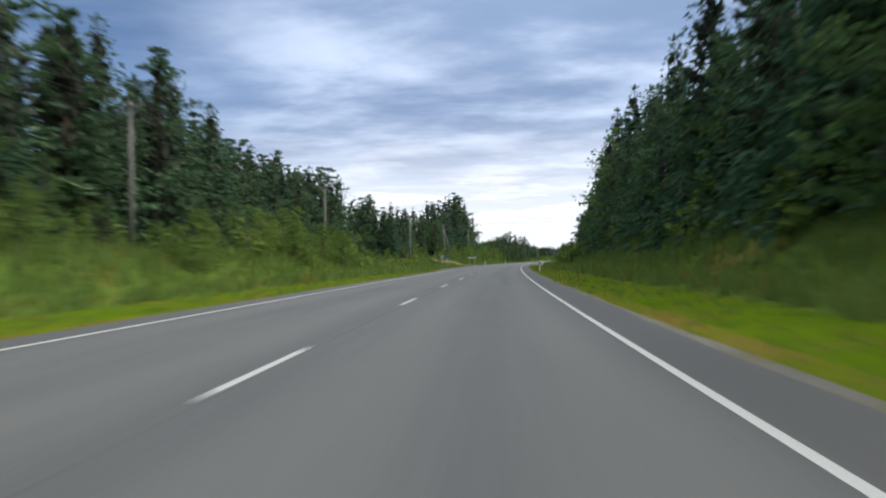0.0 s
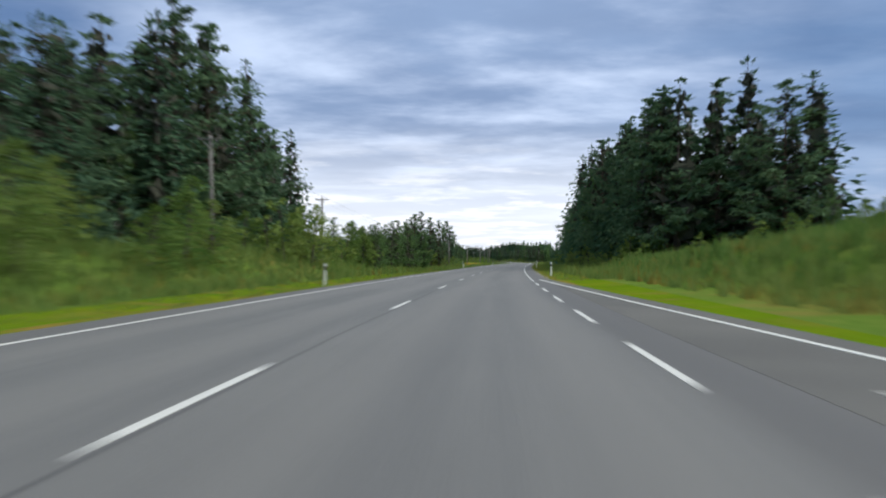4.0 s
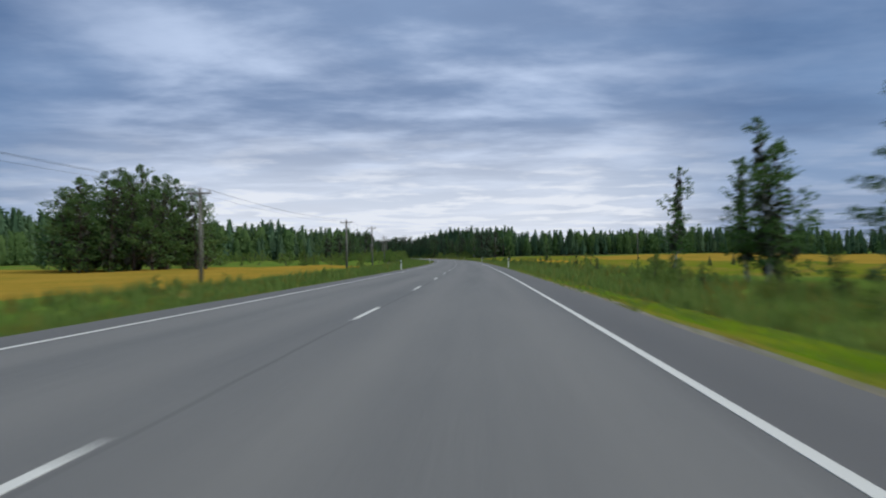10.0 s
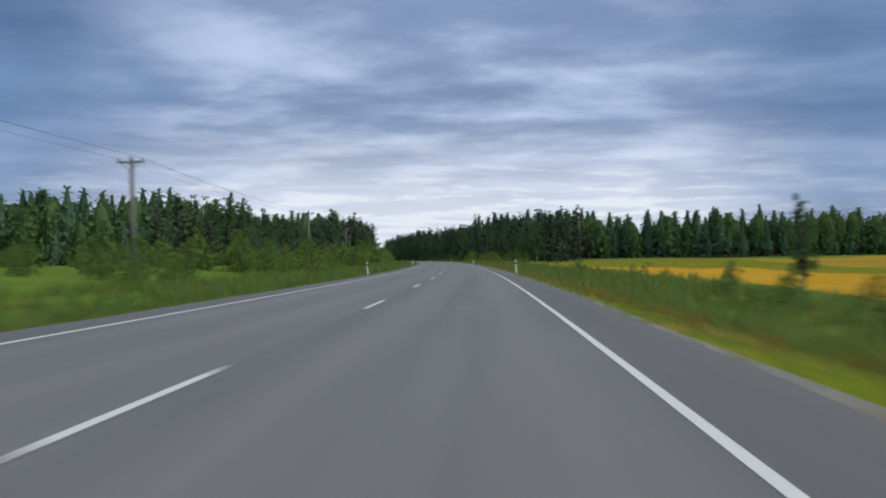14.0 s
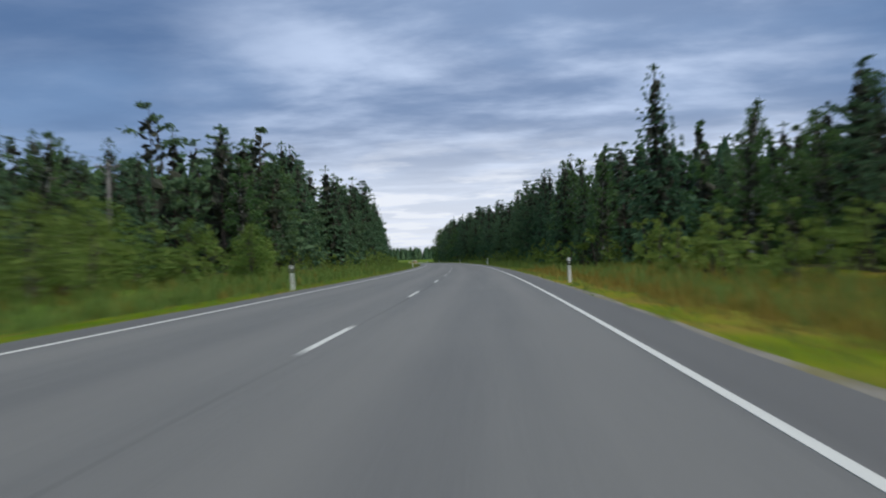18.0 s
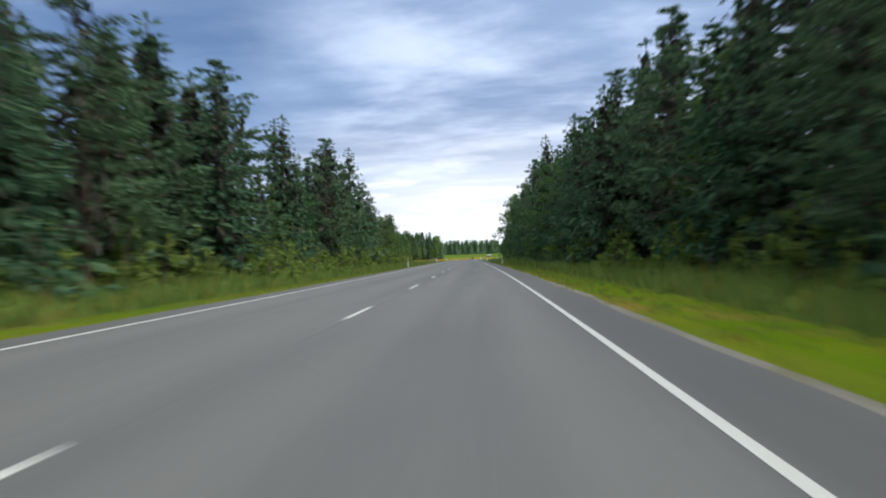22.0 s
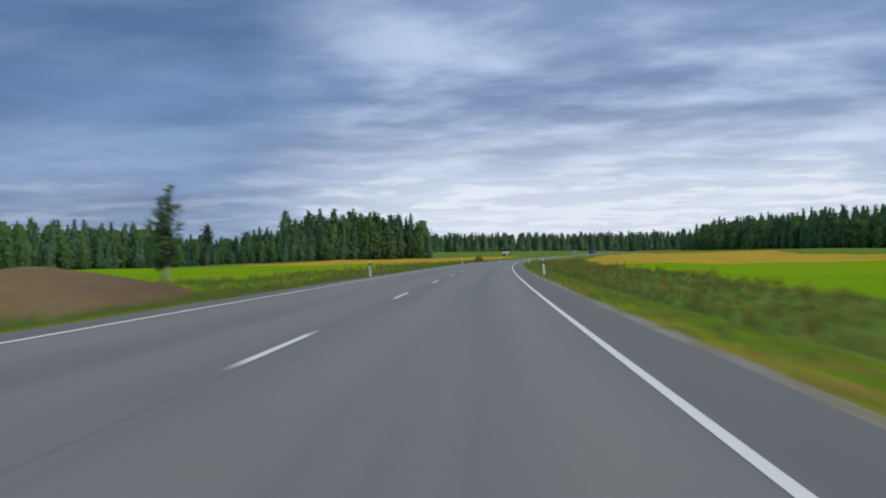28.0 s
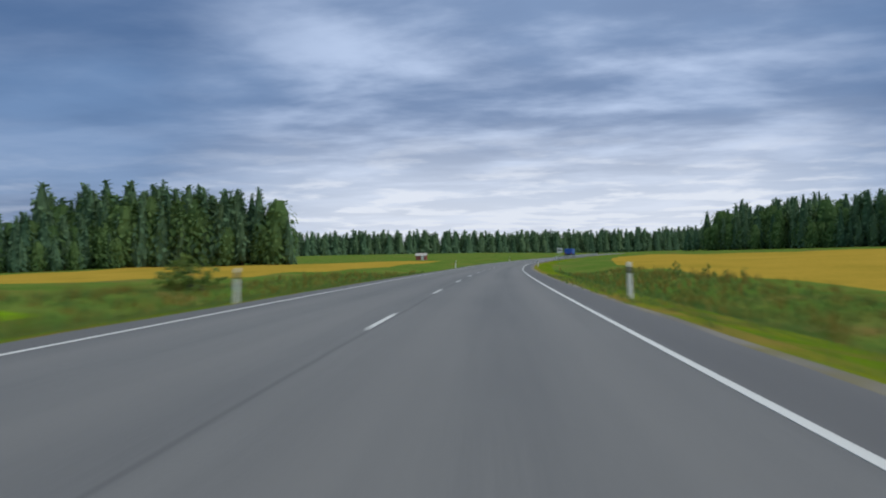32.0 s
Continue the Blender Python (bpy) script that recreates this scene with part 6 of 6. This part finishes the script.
def lorry(s, n):
    x, y, z, a = along(s, n)
    e = thing("lorry", "blue box lorry on the far bend of the road", "lorry", Matrix.Translation((float(x), float(y), float(z))) @ pose(0, 0, 0, 0, 0, math.degrees(float(a))))
    part("cargo_box", box("cargo_box", (1.9, 4.4, 1.4), M["truck_blue"], (0, 0, 1.6), 0.05), e)
    part("cab", box("cab", (1.8, 1.5, 1.5), M["truck_blue"], (0, 3.0, 1.4), 0.15), e)
    part("windscreen", box("windscreen", (1.6, 0.04, 0.6), M["pane"], (0, 3.76, 1.75), 0.01), e)
    part("chassis", box("chassis", (0.9, 5.8, 0.22), M["post_black"], (0, 0.6, 0.76), 0.02), e)
    for yy in (-1.3, 2.9):
        for xx in (-0.95, 0.95):
            w = part("wheel", rod("wheel", 0.44, 0.44, (xx - 0.13, yy, 0.44), (xx + 0.13, yy, 0.44), M["tyre"], 20), e)
            part("rim", rod("rim", 0.22, 0.22, (xx - 0.14, yy, 0.44), (xx + 0.14, yy, 0.44), M["steel"], 14), w)
    for xx in (-0.85, 0.85):
        part("tail_lamp", box("tail_lamp", (0.3, 0.05, 0.18), M["lamp_red"], (xx, -2.22, 1.02), 0.01), e)


lorry(1418, 1.6)

# ---- bushes in front of the grove and weeds' scrub in the meadow ----
for s, n, tall in ((316, -13, 1.5), (321, -15, 2.2), (326, -13.5, 1.8), (330, -16, 2.8), (334, -14, 2.0), (338, -16.5, 2.6), (342, -15, 1.8), (346, -17, 2.2), (324, -17, 2.6)):
    tree("willow", s, n, tall)
for s, n, tall in ((391, 10.5, 1.3), (397, 11.8, 1.6), (404, 10.2, 1.2), (413, 11.5, 1.5), (431, 10.8, 1.3), (447, 11.6, 1.5), (459, 10.6, 1.4), (474, 11.2, 1.3)):
    tree("alder", s, n, tall, label="low leafy scrub among meadow weeds")
# trees at the forest's end by the farm road, and the bushes round mailbox and barn
for kind, s, n, tall in (("birch", 970, -13.6, 8.2), ("birch", 966.5, -13.0, 8.8), ("birch", 967.5, -16, 9.4), ("birch", 963, -12.6, 9.0), ("alder", 972.2, -12.4, 3.4), ("alder", 973.5, -14.6, 4.4), ("birch", 973.2, -14.0, 6.4), ("alder", 974.4, -13.0, 3.6),
                         ("alder", 997, -19.6, 3.0), ("alder", 1002, -21.5, 3.4), ("alder", 1008, -23.5, 3.6), ("alder", 1014, -25.5, 3.2), ("willow", 1018, -18.2, 1.7), ("willow", 1022, -19.0, 1.5), ("alder", 1034.5, -17.0, 2.7), ("alder", 1036.0, -16.2, 2.3)):
    tree(kind, s, n, tall)
# weeds and low bushes on both banks before the junction
lush = np.random.default_rng(411)
for side, s0, s1, n0, n1, h0, h1, count in ((-1, 84, 116, 8.2, 13.5, 0.7, 1.25, 44), (1, 84, 114, 8.4, 12.5, 0.9, 1.7, 22)):
    for i in range(count):
        s, n = s0 + (s1 - s0) * (i + float(lush.uniform(0, 1))) / count, side * float(lush.uniform(n0, n1))
        if not on_track(s, n):
            tree("willow", s, n, float(lush.uniform(h0, h1)), label="low light green bush on the weedy verge")
for kind, s, n, tall in (("birch", 104, 9.6, 2.2), ("birch", 104.5, 11.2, 3.4), ("alder", 106, 12.4, 3.6), ("birch", 108, 12.6, 4.0), ("birch", 110.5, 13.6, 4.4), ("alder", 112, 12.0, 3.2), ("birch", 101, 11.8, 3.4), ("alder", 98, 11.0, 2.8), ("birch", 109, 14.6, 5.2)):
    tree(kind, s, n, tall, label="young leafy tree on the bank")
for s, n, tall in ((81.8, -17.0, 4.6), (104, -19.8, 5.6), (100.5, -21.5, 4.4)):
    tree("alder", s, n, tall, label="light green young broadleaved tree before the pines")
tree("spruce", 94.5, 9.3, 1.5, label="tiny dark spruce on the grassy bank")
M["goldenrod"] = material("yellow_weeds", (0.4, 0.3, 0.04), 0.8, build=foliage((0.24, 0.23, 0.025), (0.46, 0.35, 0.05), 0.42))
for i, (side, s0, s1, n0, n1, many) in enumerate(((1, 146, 166, 12.5, 19, 5.0), (1, 98, 106, 8.2, 10.5, 5.0), (-1, 93, 95.5, 11.0, 12.5, 9.0))):
    grass("yellow_weeds", "flowering yellow weeds on the bank", M["goldenrod"], scatter(side, s0, s1, n0, n1, many, 311 + i), 0.5, 1.0, 5, 321 + i)
